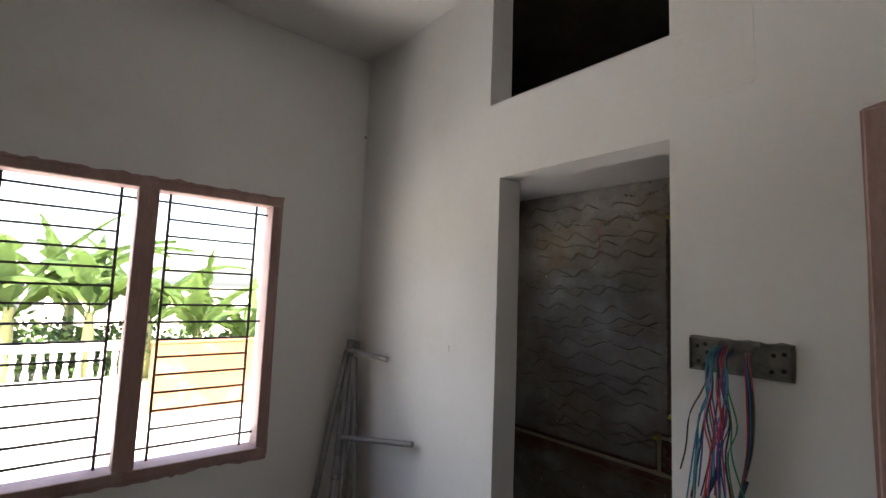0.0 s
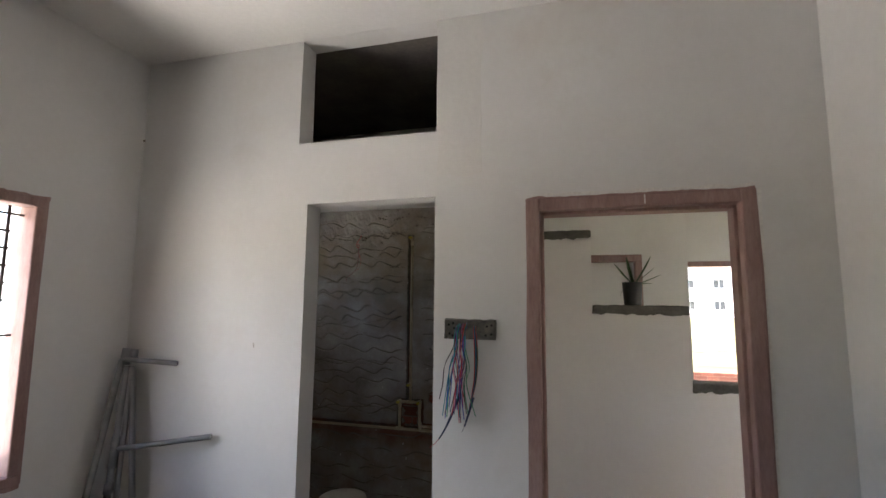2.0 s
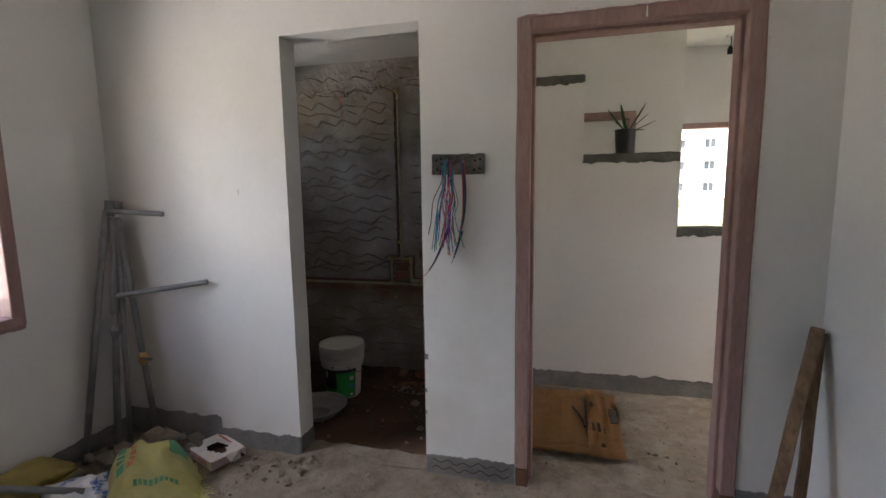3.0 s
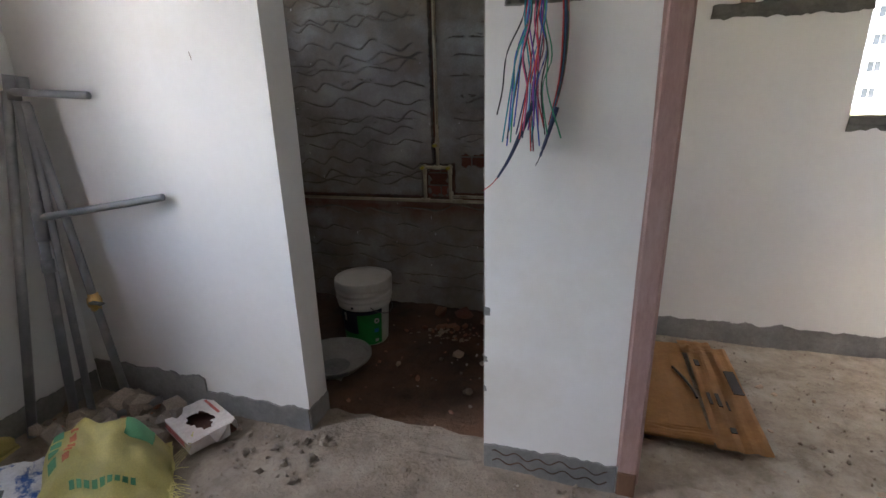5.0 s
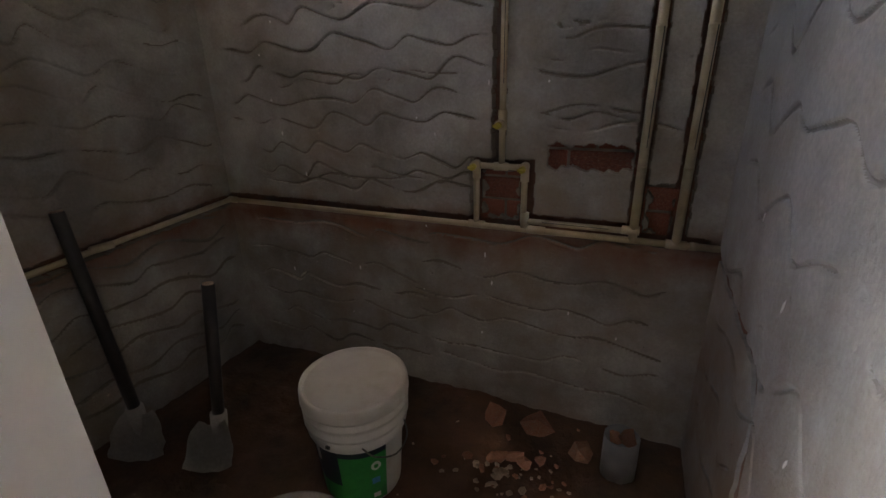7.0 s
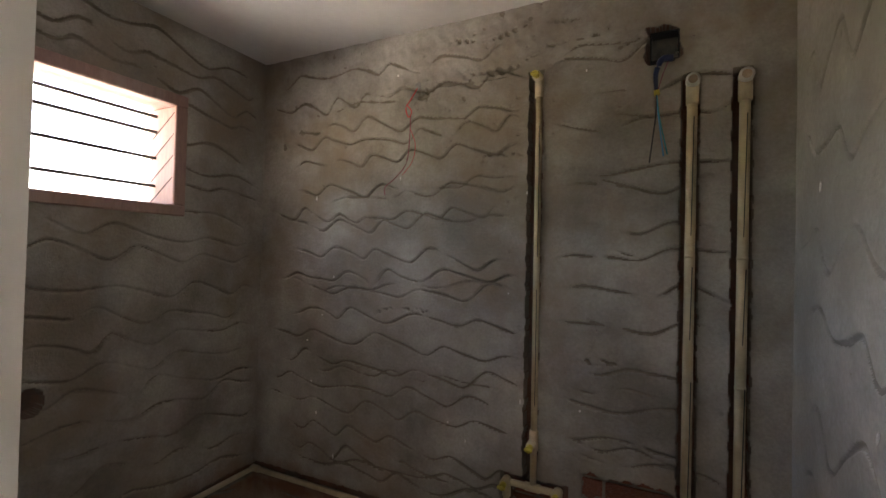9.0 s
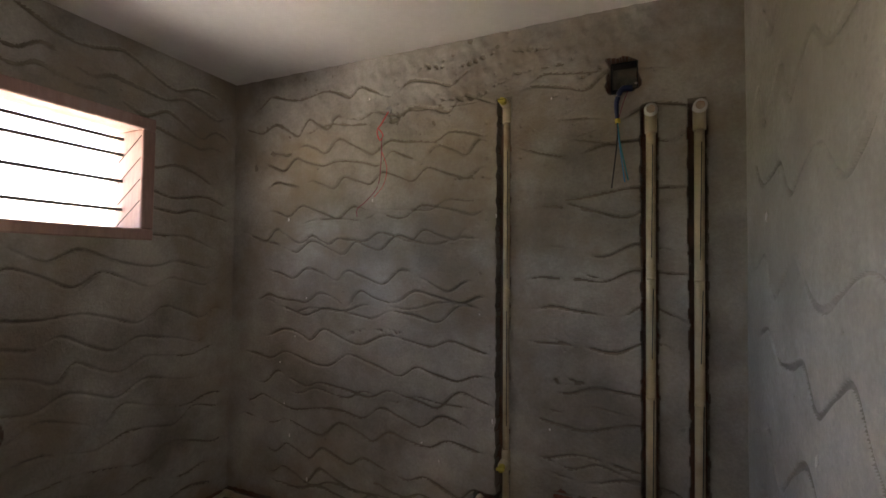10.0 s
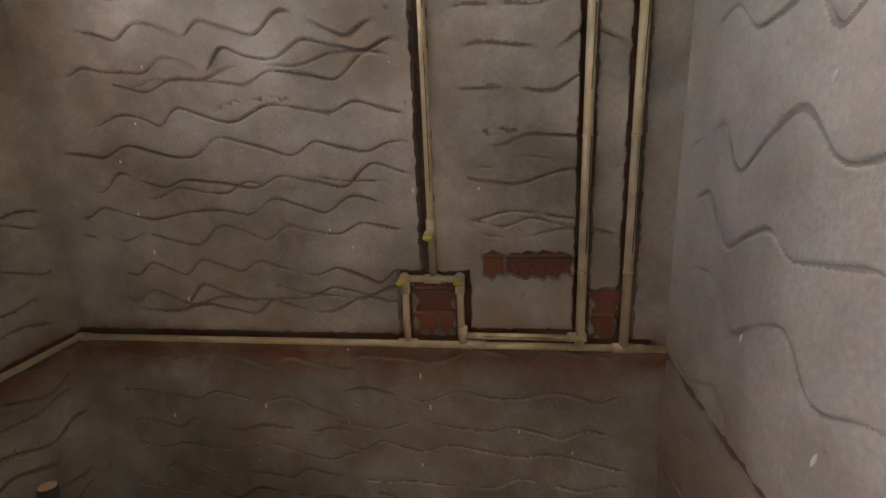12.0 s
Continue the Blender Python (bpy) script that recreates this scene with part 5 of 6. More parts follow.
# small barred window
bw = thing("window_2", BL, (BWY0 + BWY1) / 2, BWZ0, "small barred bathroom window in a red-oxide frame", "window", kind="structure")
fx0, fx1 = -0.10, BL + 0.006
for nm, b in (("frame_head", (fx0, fx1, BWY0, BWY1, BWZ1 - 0.042, BWZ1)), ("frame_sill", (fx0, fx1, BWY0, BWY1, BWZ0, BWZ0 + 0.038)), ("frame_jamb", (fx0, fx1 - 0.001, BWY1 - 0.045, BWY1, BWZ0 + 0.038, BWZ1 - 0.042)), ("frame_jamb", (fx0, fx1 - 0.001, BWY0, BWY0 + 0.045, BWZ0 + 0.038, BWZ1 - 0.042))):
    part(nm, new_box(*b, bevel=0.004), M["oxide"], bw)
for z in (2.02, 1.965, 1.872, 1.772):
    part("cross_bar", new_box(-0.068, -0.060, BWY0 + 0.045, BWY1 - 0.045, z - 0.005, z + 0.005), M["iron"], bw)

for k in range(4):
    z = BWZ0 + 0.05 + 0.075 * k
    part("louvre_slot", new_tube([(-0.085, BWY1 - 0.0452, z), (0.035, BWY1 - 0.0452, z + 0.085)], 0.002, 5), M["iron"], bw, "dark slanted louvre slot")

# paint bucket
M["label_green"] = mat("green_label", (0.02, 0.26, 0.055), (0.03, 0.33, 0.075), 0.4, 5, 60, 0.02)
M["label_dark"] = mat("dark_navy_label", (0.012, 0.02, 0.035), (0.02, 0.03, 0.05), 0.4, 5, 60, 0.02)
BX, BYC, BZ = 0.935, 0.835, -0.05
bu = thing("paint_bucket", BX, BYC, BZ, "white plastic paint bucket with green label and closed lid", "bucket")
BH = 0.375
part("body", new_lathe([(0.110, 0), (0.1145, 0.005), (0.1165, 0.012), (0.1325, 0.228), (0.136, 0.30)], 40, BX, BYC, BZ), M["white_plastic"], bu, smooth=True)
part("collar", new_lathe([(0.1335, 0.222), (0.1425, 0.224), (0.1455, 0.232), (0.1465, 0.256), (0.1425, 0.258), (0.1425, 0.264), (0.1525, 0.266), (0.1530, 0.276), (0.1440, 0.279), (0.1440, 0.297), (0.1535, 0.300), (0.1540, 0.311), (0.1450, 0.314), (0.1450, 0.334)], 44, BX, BYC, BZ), M["white_plastic"], bu, "ribbed white collar under the lid", True)
part("lid", new_lathe([(0.1505, 0.330), (0.1560, 0.331), (0.1570, 0.335), (0.1555, 0.366), (0.1530, BH - 0.001), (0.1495, BH), (0.1455, BH - 0.001), (0.1425, BH - 0.007), (0.138, BH - 0.008), (0.02, BH - 0.007)], 44, BX, BYC, BZ), M["white_plastic"], bu, "white snap lid with raised rim", True)


def bucket_patch(name, a0, a1, h0, h1, m, label="", off=0.0015, parent=None, n=14):
    bm = bmesh.new()
    cols = []
    for i in range(n + 1):
        a = radians(a0 + (a1 - a0) * i / n)
        cols.append([bm.verts.new((BX + (0.1162 + 0.0165 * h / 0.228 + off) * math.cos(a), BYC + (0.1162 + 0.0165 * h / 0.228 + off) * math.sin(a), BZ + h)) for h in (h0, h1)])
    for p, q in zip(cols, cols[1:]):
        bm.faces.new((p[0], q[0], q[1], p[1]))
    return part(name, bm, m, parent or bu, label, True)


lb = bucket_patch("label", -165, -23, 0.014, 0.212, M["label_green"], "bright green paper label")
bucket_patch("label_panel", -190, -84, 0.085, 0.219, M["label_dark"], "dark navy label panel", 0.002, lb)
bucket_patch("label_panel", -84, -23, 0.196, 0.219, M["label_dark"], "dark navy label strip", 0.002, lb)
seal = bmesh.new()
sa = radians(-38)
bmesh.ops.create_circle(seal, cap_ends=True, segments=20, radius=0.015)
bmesh.ops.transform(seal, matrix=look((BX + 0.1312 * math.cos(sa), BYC + 0.1312 * math.sin(sa), BZ + 0.155), (BX, BYC, BZ + 0.153)), verts=seal.verts)
part("label_seal", seal, M["chalk"], lb, "round pale seal")
seal2 = bmesh.new()
bmesh.ops.create_circle(seal2, cap_ends=True, segments=16, radius=0.007)
bmesh.ops.transform(seal2, matrix=look((BX + 0.1322 * math.cos(sa), BYC + 0.1322 * math.sin(sa), BZ + 0.155), (BX, BYC, BZ + 0.153)), verts=seal2.verts)
part("label_seal", seal2, M["label_green"], lb, "green seal centre")
bucket_patch("label_print", -44, -33, 0.085, 0.108, WM["sky"], "small blue print", 0.0025, lb, 4)
bucket_patch("label_print", -43, -33, 0.028, 0.046, M["chalk"], "small white print", 0.0025, lb, 4)
bucket_patch("label_print", -122, -113, 0.155, 0.205, M["chalk"], "small white print", 0.0025, lb, 4)
part("handle", new_tube(smooth_line([(BX + 0.09, BYC - 0.118, BZ + 0.245), (BX + 0.125, BYC - 0.11, BZ + 0.222), (BX + 0.16, BYC - 0.06, BZ + 0.20), (BX + 0.163, BYC + 0.0, BZ + 0.212), (BX + 0.146, BYC + 0.02, BZ + 0.25)], 16), 0.0025, 6), M["steel"], bu, "thin steel wire handle", True)
part("lid_clip", new_box(BX - 0.006, BX + 0.006, BYC - 0.151, BYC - 0.145, BZ + 0.24, BZ + 0.25), M["black_plastic"], bu)

# mortar pan
M["mortar"] = mat("set_grey_mortar", (0.27, 0.265, 0.24), (0.34, 0.33, 0.30), 0.9, 12, 90, 0.5, dist=0.005)
TX, TY = 0.925, 0.49
pan = thing("mortar_pan", TX, TY, -0.05, "round iron mortar pan crusted with grey cement", "pan")
part("bowl", new_lathe([(0.09, 0.0), (0.13, 0.018), (0.175, 0.068), (0.182, 0.075), (0.186, 0.075), (0.184, 0.068), (0.176, 0.064), (0.135, 0.034), (0.06, 0.026), (0.01, 0.026)], 40, TX, TY, -0.045), M["mortar"], pan, smooth=True)
mo = bmesh.new()
bmesh.ops.create_grid(mo, x_segments=26, y_segments=26, size=0.085)
for v in mo.verts:
    d = v.co.length / 0.085
    v.co.z = 0.012 * max(0, 1 - d) + 0.010 * noise.fractal(v.co * 45, 0.8, 2, 3) * max(0, 1 - d * 0.8)
    v.co += Vector((TX + 0.01, TY - 0.03, -0.013 - 0.03 * max(0, d - 0.75)))
part("mortar_crust", mo, M["skirt"], pan, "dark crumbly mortar crust", True)


# long-handled tools
M["tool_handle"] = mat("dark_tool_handle", (0.018, 0.016, 0.015), (0.04, 0.034, 0.03), 0.5, 9, 90, 0.2, stretch=(1, 1, 0.2))


def tool(foot, head, w, lab):
    foot, head = Vector(foot), Vector(head)
    d = (head - foot).normalized()
    tl = thing("shovel", foot.x, foot.y, foot.z, lab, "shovel", "tools in the bathroom")
    h_ = part("handle", new_tube([foot + d * 0.13, foot.lerp(head, 0.5), head], 0.019, 12), M["tool_handle"], tl, "dark round handle", True)
    part("handle_end", new_tube([head, head + d * 0.004], 0.016, 12), M["tile_chip"], h_)
    bm = bmesh.new()
    nu, nv = 10, 10
    g = []
    for i in range(nu + 1):
        r_ = []
        for j in range(nv + 1):
            u, v = i / nu * 2 - 1, j / nv
            ww = w * (1.15 - 0.6 * v ** 3 + 0.10 * noise.noise(Vector((v * 5, w * 40, u))))
            r_.append(bm.verts.new(foot + Vector((u * ww * 0.7, u * ww * 0.35 - 0.05 * (1 - v), 0.012 + 0.15 * v + 0.018 * u * u)) + noise.noise_vector(Vector((u * 3, v * 3, w * 9))) * 0.006))
        g.append(r_)
    for i in range(nu):
        for j in range(nv):
            bm.faces.new((g[i][j], g[i + 1][j], g[i + 1][j + 1], g[i][j + 1]))
    bmesh.ops.solidify(bm, geom=bm.faces[:], thickness=0.006)
    bl = part("blade", bm, M["mortar"], tl, "cement-crusted steel blade", True)
    part("ferrule", new_tube([foot + d * 0.07, foot + d * 0.19], 0.026, 12), M["mortar"], bl, smooth=True)
    return tl


tool((0.215, 0.645, -0.05), (0.115, 0.652, 0.79), 0.10, "shovel with dark handle leaning on the wall, blade crusted")
tool((0.475, 0.70, -0.05), (0.475, 0.795, 0.56), 0.085, "short mortar hoe with dark handle, blade crusted white")

# drain stub
dr = thing("drain_pipe", 1.672, 1.135, -0.06, "grey drain pipe stub with broken brick in it", "pipe")
st = bmesh.new()
lathe(st, [(0.052, 0.0), (0.052, 0.155), (0.047, 0.155), (0.047, 0.07), (0.01, 0.069)], 24, 1.672, 1.135, -0.06)
part("barrel", st, M["pvc"], dr, smooth=True)
for i, (dx, dy, s) in enumerate(((0.015, 0.0, 0.036), (-0.018, 0.012, 0.026))):
    ob = new("brick_chip", LUMPS["brick_chip"][i])
    ob.matrix_basis = Matrix.LocRotScale((1.672 + dx, 1.135 + dy, 0.075 + 0.015 * (1 - i)), Euler((0.6, 0.9, 0.4)), (s, s, s))
    tagged(ob, "broken brick piece lying in the drain pipe", "rubble")

rb = random.Random(12)
FZ = -0.045
scatter("tile_chip", 44, 1.37, 0.98, 0.16, 0.10, FZ, 0.006, 0.018, rb, "rubble on the bathroom floor")
scatter("brick_chip", 26, 1.42, 1.02, 0.28, 0.2, FZ, 0.008, 0.036, rb, "rubble on the bathroom floor")
clip_scatter("cement_lump", 24, 1.35, 1.80, 0.35, 1.0, FZ, 0.006, 0.024, rb, "rubble on the bathroom floor")
clip_scatter("brick_chip", 22, 1.1, 1.8, 0.2, 1.28, FZ, 0.005, 0.018, rb, "rubble on the bathroom floor")
clip_scatter("tile_chip", 14, 1.0, 1.78, 0.2, 1.25, FZ, 0.004, 0.012, rb, "rubble on the bathroom floor")
for x, y, s, k in ((1.49, 0.76, 0.032, "tile_chip"), (1.56, 1.16, 0.05, "brick_chip"), (1.40, 1.22, 0.055, "brick_chip"), (1.25, 1.22, 0.05, "brick_chip"), (1.66, 0.92, 0.05, "brick_chip"), (1.22, 0.60, 0.018, "tile_chip"), (1.72, 0.80, 0.04, "brick_chip")):
    ob = new(k, LUMPS[k][int(x * 100) % 5])
    ob.matrix_basis = Matrix.LocRotScale((x, y, FZ + s * 0.3), Euler((0.3, 0.2, x * 9)), (s, s, s))
    tagged(ob, TAGS[k][0], TAGS[k][1], "rubble on the bathroom floor")
# rough concrete threshold of the doorway
th = bmesh.new()
for i in range(24):
    for j in range(9):
        x = DL + 0.004 + (DR - DL - 0.008) * i / 23
        y = 0.0 + (0.15 + 0.025 * noise.fractal(Vector((x * 8, 2, 0)), 0.8, 2, 4)) * j / 8
        th.verts.new((x, y, (0.006 + 0.006 * noise.fractal(Vector((x * 12, y * 12, 1)), 0.8, 2, 3)) if j < 8 else -0.07))
th.verts.ensure_lookup_table()
for i in range(23):
    for j in range(8):
        a = i * 9 + j
        th.faces.new((th.verts[a], th.verts[a + 9], th.verts[a + 10], th.verts[a + 1]))
setting("threshold", th, M["floor"], "rough concrete threshold of the bathroom doorway")
# flecks of white paint on the plaster
fl = random.Random(9)
for i in range(26):
    x, z = fl.uniform(0.3, 1.8), fl.uniform(0.2, 2.2)
    bm = bmesh.new()
    bmesh.ops.create_icosphere(bm, subdivisions=1, radius=1)
    s = fl.uniform(0.0015, 0.0045)
    bmesh.ops.transform(bm, matrix=Matrix.LocRotScale((x, BY - 0.0015, z), None, (s, 0.002, s * fl.uniform(0.8, 3.5))), verts=bm.verts)
    p_ = mesh_ob("paint_fleck", bm, M["chalk"])
    p_.parent = back
for y, z, s in ((0.42, 0.99, 0.006), (0.72, 0.78, 0.004), (0.95, 0.86, 0.003), (0.55, 0.62, 0.003), (0.8, 1.3, 0.003), (1.1, 1.7, 0.003)):
    bm = bmesh.new()
    bmesh.ops.create_icosphere(bm, subdivisions=1, radius=1)
    bmesh.ops.transform(bm, matrix=Matrix.LocRotScale((BR - (BR - DR) * max(0, 1 - (y - T) / 0.35) - 0.002, y, z), Euler((0.3, 0, 0)), (0.002, s, s * 4)), verts=bm.verts)
    p_ = mesh_ob("paint_fleck", bm, M["chalk"])
    p_.parent = right

# ---- passage: caps, plant, carton ----
M["cap"] = mat("dark_cement_cap", (0.10, 0.10, 0.09), (0.16, 0.155, 0.14), 0.95, 9, 60, 0.6, dist=0.006)
for x0, x1, z, k in ((1.95, 2.547, 2.055, 0), (2.54, 3.135, 1.545, 1), (3.125, 4.2, 1.07, 2)):
    bm = new_box(x0, x1, PY - 0.006, PY + 0.126, z + 0.0, z + 0.046, bevel=0.008)
    bmesh.ops.subdivide_edges(bm, edges=[e for e in bm.edges if abs(e.verts[0].co.x - e.verts[1].co.x) > 0.2], cuts=30)
    for v in bm.verts:
        v.co += noise.noise_vector(v.co * 22 + Vector((k, 0, 0))) * 0.005
    setting("trim", bm, M["cap"], "rough dark cement capping on the half wall")
    setting("trim", ragged("y", PY, -0.004, x0 + 0.002, x1 - 0.002, z - 0.012, z + 0.006, (0, 0, 0.012, 0), seed=80 + k), M["cap"], "uneven dark cement edge under the capping")

M["pot"] = mat("black_nursery_bag", (0.018, 0.019, 0.02), (0.035, 0.035, 0.035), 0.5, 9, 80, 0.2)
M["soil"] = mat("potting_soil", (0.05, 0.035, 0.025), (0.09, 0.06, 0.04), 0.95, 30, 90, 0.6)
M["leaf"] = mat("dark_strap_leaf", (0.035, 0.085, 0.025), (0.06, 0.13, 0.04), 0.45, 8, 60, 0.1)
PXC, PYC, PZC = 2.805, PY + 0.055, 1.592
plant = thing("potted_plant", PXC, PYC, PZC, "strap-leaved green plant in a black grow bag", "plant")
pot = part("pot", new_lathe([(0.052, 0), (0.055, 0.01), (0.060, 0.08), (0.064, 0.15), (0.066, 0.152), (0.062, 0.152), (0.06, 0.135), (0.005, 0.135)], 24, PXC, PYC, PZC), M["pot"], plant, "black plastic grow bag", True)
part("soil", new_lathe([(0.058, 0.130), (0.058, 0.138), (0.01, 0.142)], 16, PXC, PYC, PZC), M["soil"], plant)


def strap_leaf(base, d, ln, w, droop, lift):
    bm = bmesh.new()
    base, d = Vector(base), Vector(d).normalized()
    side = Vector((-d.y, d.x, 0.0)).normalized() if abs(d.z) < 0.99 else Vector((1, 0, 0))
    rows_ = []
    n = 10
    for i in range(n + 1):
        t = i / n
        c = base + d * ln * t * (1 - 0.25 * t) + Vector((0, 0, lift * ln * (t - droop * t * t)))
        ww = w * (0.75 + 0.5 * math.sin(t * math.pi * 0.7)) * (1 - t ** 4) + 0.0006
        rows_.append([bm.verts.new(c - side * ww), bm.verts.new(c - Vector((0, 0, ww * 0.55))), bm.verts.new(c + side * ww)])
    for p, q in zip(rows_, rows_[1:]):
        for k in range(2):
            bm.faces.new((p[k], p[k + 1], q[k + 1], q[k]))
    bmesh.ops.solidify(bm, geom=bm.faces[:], thickness=0.0016)
    return bm


for dx, dy, ln, w, dp, lf in ((0.7, 0.1, 0.24, 0.011, 0.3, 0.45), (-0.55, -0.2, 0.18, 0.012, 0.2, 1.05), (0.25, 0.15, 0.19, 0.010, 0.15, 1.25), (-0.1, 0.5, 0.18, 0.010, 0.1, 1.3), (0.6, -0.3, 0.16, 0.009, 0.8, 0.35), (-0.7, 0.1, 0.12, 0.010, 2.1, 0.6), (0.35, -0.1, 0.18, 0.007, 0.35, 1.0), (-0.2, -0.6, 0.12, 0.010, 0.6, 0.9), (-0.35, 0.3, 0.14, 0.009, 0.4, 1.1)):
    part("leaf", strap_leaf((PXC + 0.01, PYC, PZC + 0.13), (dx, dy, 0), ln, w, dp, lf), M["leaf"], plant, smooth=True)

# flattened carton on the passage floor
M["carton_mark"] = mat("dark_carton_print", (0.03, 0.027, 0.025), (0.06, 0.05, 0.045), 0.7)
fc = thing("flattened_carton", 2.55, 0.67, 0.01, "flattened brown cardboard carton on the floor", "cardboard")


def sheet(x0, x1, y0, y1, z, seed, skew=0.0):
    bm = bmesh.new()
    n = 14
    g = [[bm.verts.new((x0 + (x1 - x0) * i / n + skew * (j / n), y0 + (y1 - y0) * j / n, z + 0.006 * noise.noise(Vector((i * 0.35, j * 0.35, seed))) + 0.002 * math.sin(i * 1.3 + seed))) for j in range(n + 1)] for i in range(n + 1)]
    for i in range(n):
        for j in range(n):
            bm.faces.new((g[i][j], g[i + 1][j], g[i + 1][j + 1], g[i][j + 1]))
    bmesh.ops.solidify(bm, geom=bm.faces[:], thickness=0.005)
    return bm


part("panel", sheet(2.10, 2.565, 0.29, 1.05, 0.022, 1.0), M["carton"], fc)
part("panel", sheet(2.57, 2.745, 0.27, 1.03, 0.026, 2.0, 0.02), M["carton"], fc)
part("flap", sheet(2.555, 2.70, 0.93, 1.06, 0.038, 3.0), M["carton"], fc, "folded cardboard flap")
part("flap", sheet(2.10, 2.57, 0.285, 0.36, 0.034, 4.0), M["carton"], fc, "folded cardboard flap")
part("print_mark", new_box(2.705, 2.745, 0.62, 0.80, 0.036, 0.039), M["carton_mark"], fc, "black printed label")
for x, y, w, h in ((2.60, 0.53, 0.012, 0.08), (2.63, 0.52, 0.014, 0.09), (2.66, 0.50, 0.006, 0.06), (2.60, 0.83, 0.02, 0.05), (2.635, 0.36, 0.02, 0.03)):
    part("print_mark", new_box(x, x + w, y, y + h, 0.033, 0.036), M["carton_mark"], fc, "small dark print")
part("tear", new_tube(smooth_line([(2.50, 0.80, 0.028), (2.53, 0.72, 0.028), (2.555, 0.63, 0.028), (2.56, 0.57, 0.028)], 12), 0.006, 5), M["carton_mark"], fc, "dark torn slit")
rp = random.Random(3)
clip_scatter("cement_lump", 46, 2.3, 3.6, 0.15, 1.15, 0.0, 0.004, 0.016, rp, "crumbs on the passage floor")
clip_scatter("tile_chip", 16, 2.75, 3.4, 0.12, 1.15, 0.0, 0.006, 0.02, rp, "crumbs on the passage floor")

# frame of the door in the room behind, and of its far window
df2 = thing("door_frame", 2.6, 2.6, 0, "red-oxide door frame in the room behind", "door frame", kind="structure")
part("frame_head", new_box(2.2, 3.06, 2.585, 2.7, 2.0, 2.065, bevel=0.004), M["oxide"], df2)
for x in (2.2, 2.998):
    part("frame_jamb", new_box(x, x + 0.062, 2.586, 2.7, 0.0, 2.0, bevel=0.004), M["oxide"], df2)
fw = thing("window_3", 4.4, 4.2, 0.6, "wide red-oxide window frame looking onto a field", "window", kind="structure")
for b in ((3.76, 4.92, 4.19, 4.3, 2.06, 2.125), (3.76, 4.92, 4.19, 4.3, 0.6, 0.66), (3.76, 3.795, 4.191, 4.3, 0.66, 2.06), (4.86, 4.92, 4.191, 4.3, 0.66, 2.06)):
    part("frame_member", new_box(*b, bevel=0.004), M["oxide"], fw)

ph = thing("lamp_holder", 4.17, 3.84, 3.0, "bare lamp holder hanging on a short wire from the ceiling", "lamp holder")
part("ceiling_rose", new_lathe([(0.045, 2.978), (0.05, 2.985), (0.05, 3.0)], 16, 4.17, 3.84), M["chalk"], ph, "round pale ceiling rose", True)
part("wire", new_tube(smooth_line([(4.17, 3.84, 2.98), (4.175, 3.84, 2.93), (4.168, 3.84, 2.88)], 8), 0.005, 6), M["dark_hole"], ph, smooth=True)
part("holder", new_lathe([(0.012, 2.80), (0.026, 2.805), (0.026, 2.855), (0.014, 2.885)], 14, 4.168, 3.84), M["dark_hole"], ph, "black lamp holder", True)

# ---- outside, west ----
M["orange"] = mat("orange_compound_wall", (0.27, 0.10, 0.035), (0.32, 0.125, 0.05), 0.85, 2, 30, 0.2, stain=(0.5, 0.27, 0.13), stain_scale=2.5, stain_at=0.66)
M["whitewash"] = mat("whitewashed_wall", (0.70, 0.69, 0.66), (0.78, 0.77, 0.74), 0.85, 2, 30, 0.2)
M["banana"] = mat("banana_leaf", (0.095, 0.165, 0.045), (0.15, 0.225, 0.075), 0.4, 2.5, 25, 0.2)
bt = M["banana"].node_tree
tl_, mx_ = bt.nodes.new("ShaderNodeBsdfTranslucent"), bt.nodes.new("ShaderNodeMixShader")
tl_.inputs[0].default_value = (0.17, 0.26, 0.065, 1)
mx_.inputs[0].default_value = 0.4
bt.links.new(bt.nodes["Principled BSDF"].outputs[0], mx_.inputs[1])
bt.links.new(tl_.outputs[0], mx_.inputs[2])
bt.links.new(mx_.outputs[0], bt.nodes["Material Output"].inputs[0])
M["banana_stem"] = mat("banana_stem", (0.22, 0.24, 0.09), (0.30, 0.28, 0.12), 0.6, 4, 30, 0.3)
M["bush"] = mat("bush_leaf", (0.04, 0.085, 0.02), (0.07, 0.12, 0.03), 0.6, 3, 25, 0.2)
ow = thing("compound_wall", -5.85, 0.8, -0.35, "orange painted compound wall", "wall")
part("wall", panel("x", -5.8, -0.15, -0.12, 1.62, -0.36, 0.68, step=0.3, rough=0.004), M["orange"], ow)
part("coping", new_box(-5.97, -5.78, -0.14, 1.64, 0.68, 0.715, bevel=0.006), M["orange"], ow)
bal = thing("balustrade", -6.4, -2.5, -0.35, "white balustraded compound wall", "balustrade")
part("plinth", new_box(-6.5, -6.32, -7.0, -0.3, -0.36, 0.13), M["whitewash"], bal)
part("rail", new_box(-6.5, -6.32, -7.0, -0.3, 0.55, 0.68, bevel=0.01), M["whitewash"], bal)
for k in range(46):
    y = -6.95 + 0.146 * k
    part("baluster", new_lathe([(0.035, 0), (0.045, 0.08), (0.025, 0.2), (0.045, 0.34), (0.035, 0.42)], 8, -6.41, y, 0.13), M["whitewash"], bal, smooth=True)
road = setting("road", panel("z", -0.346, -0.02, -6.3, -2.2, -60, 60, step=4, rough=0), mat("pale_sunlit_road", (0.58, 0.55, 0.50), (0.66, 0.63, 0.58), 0.9, 0.8, 20, 0.2), "pale concrete lane")


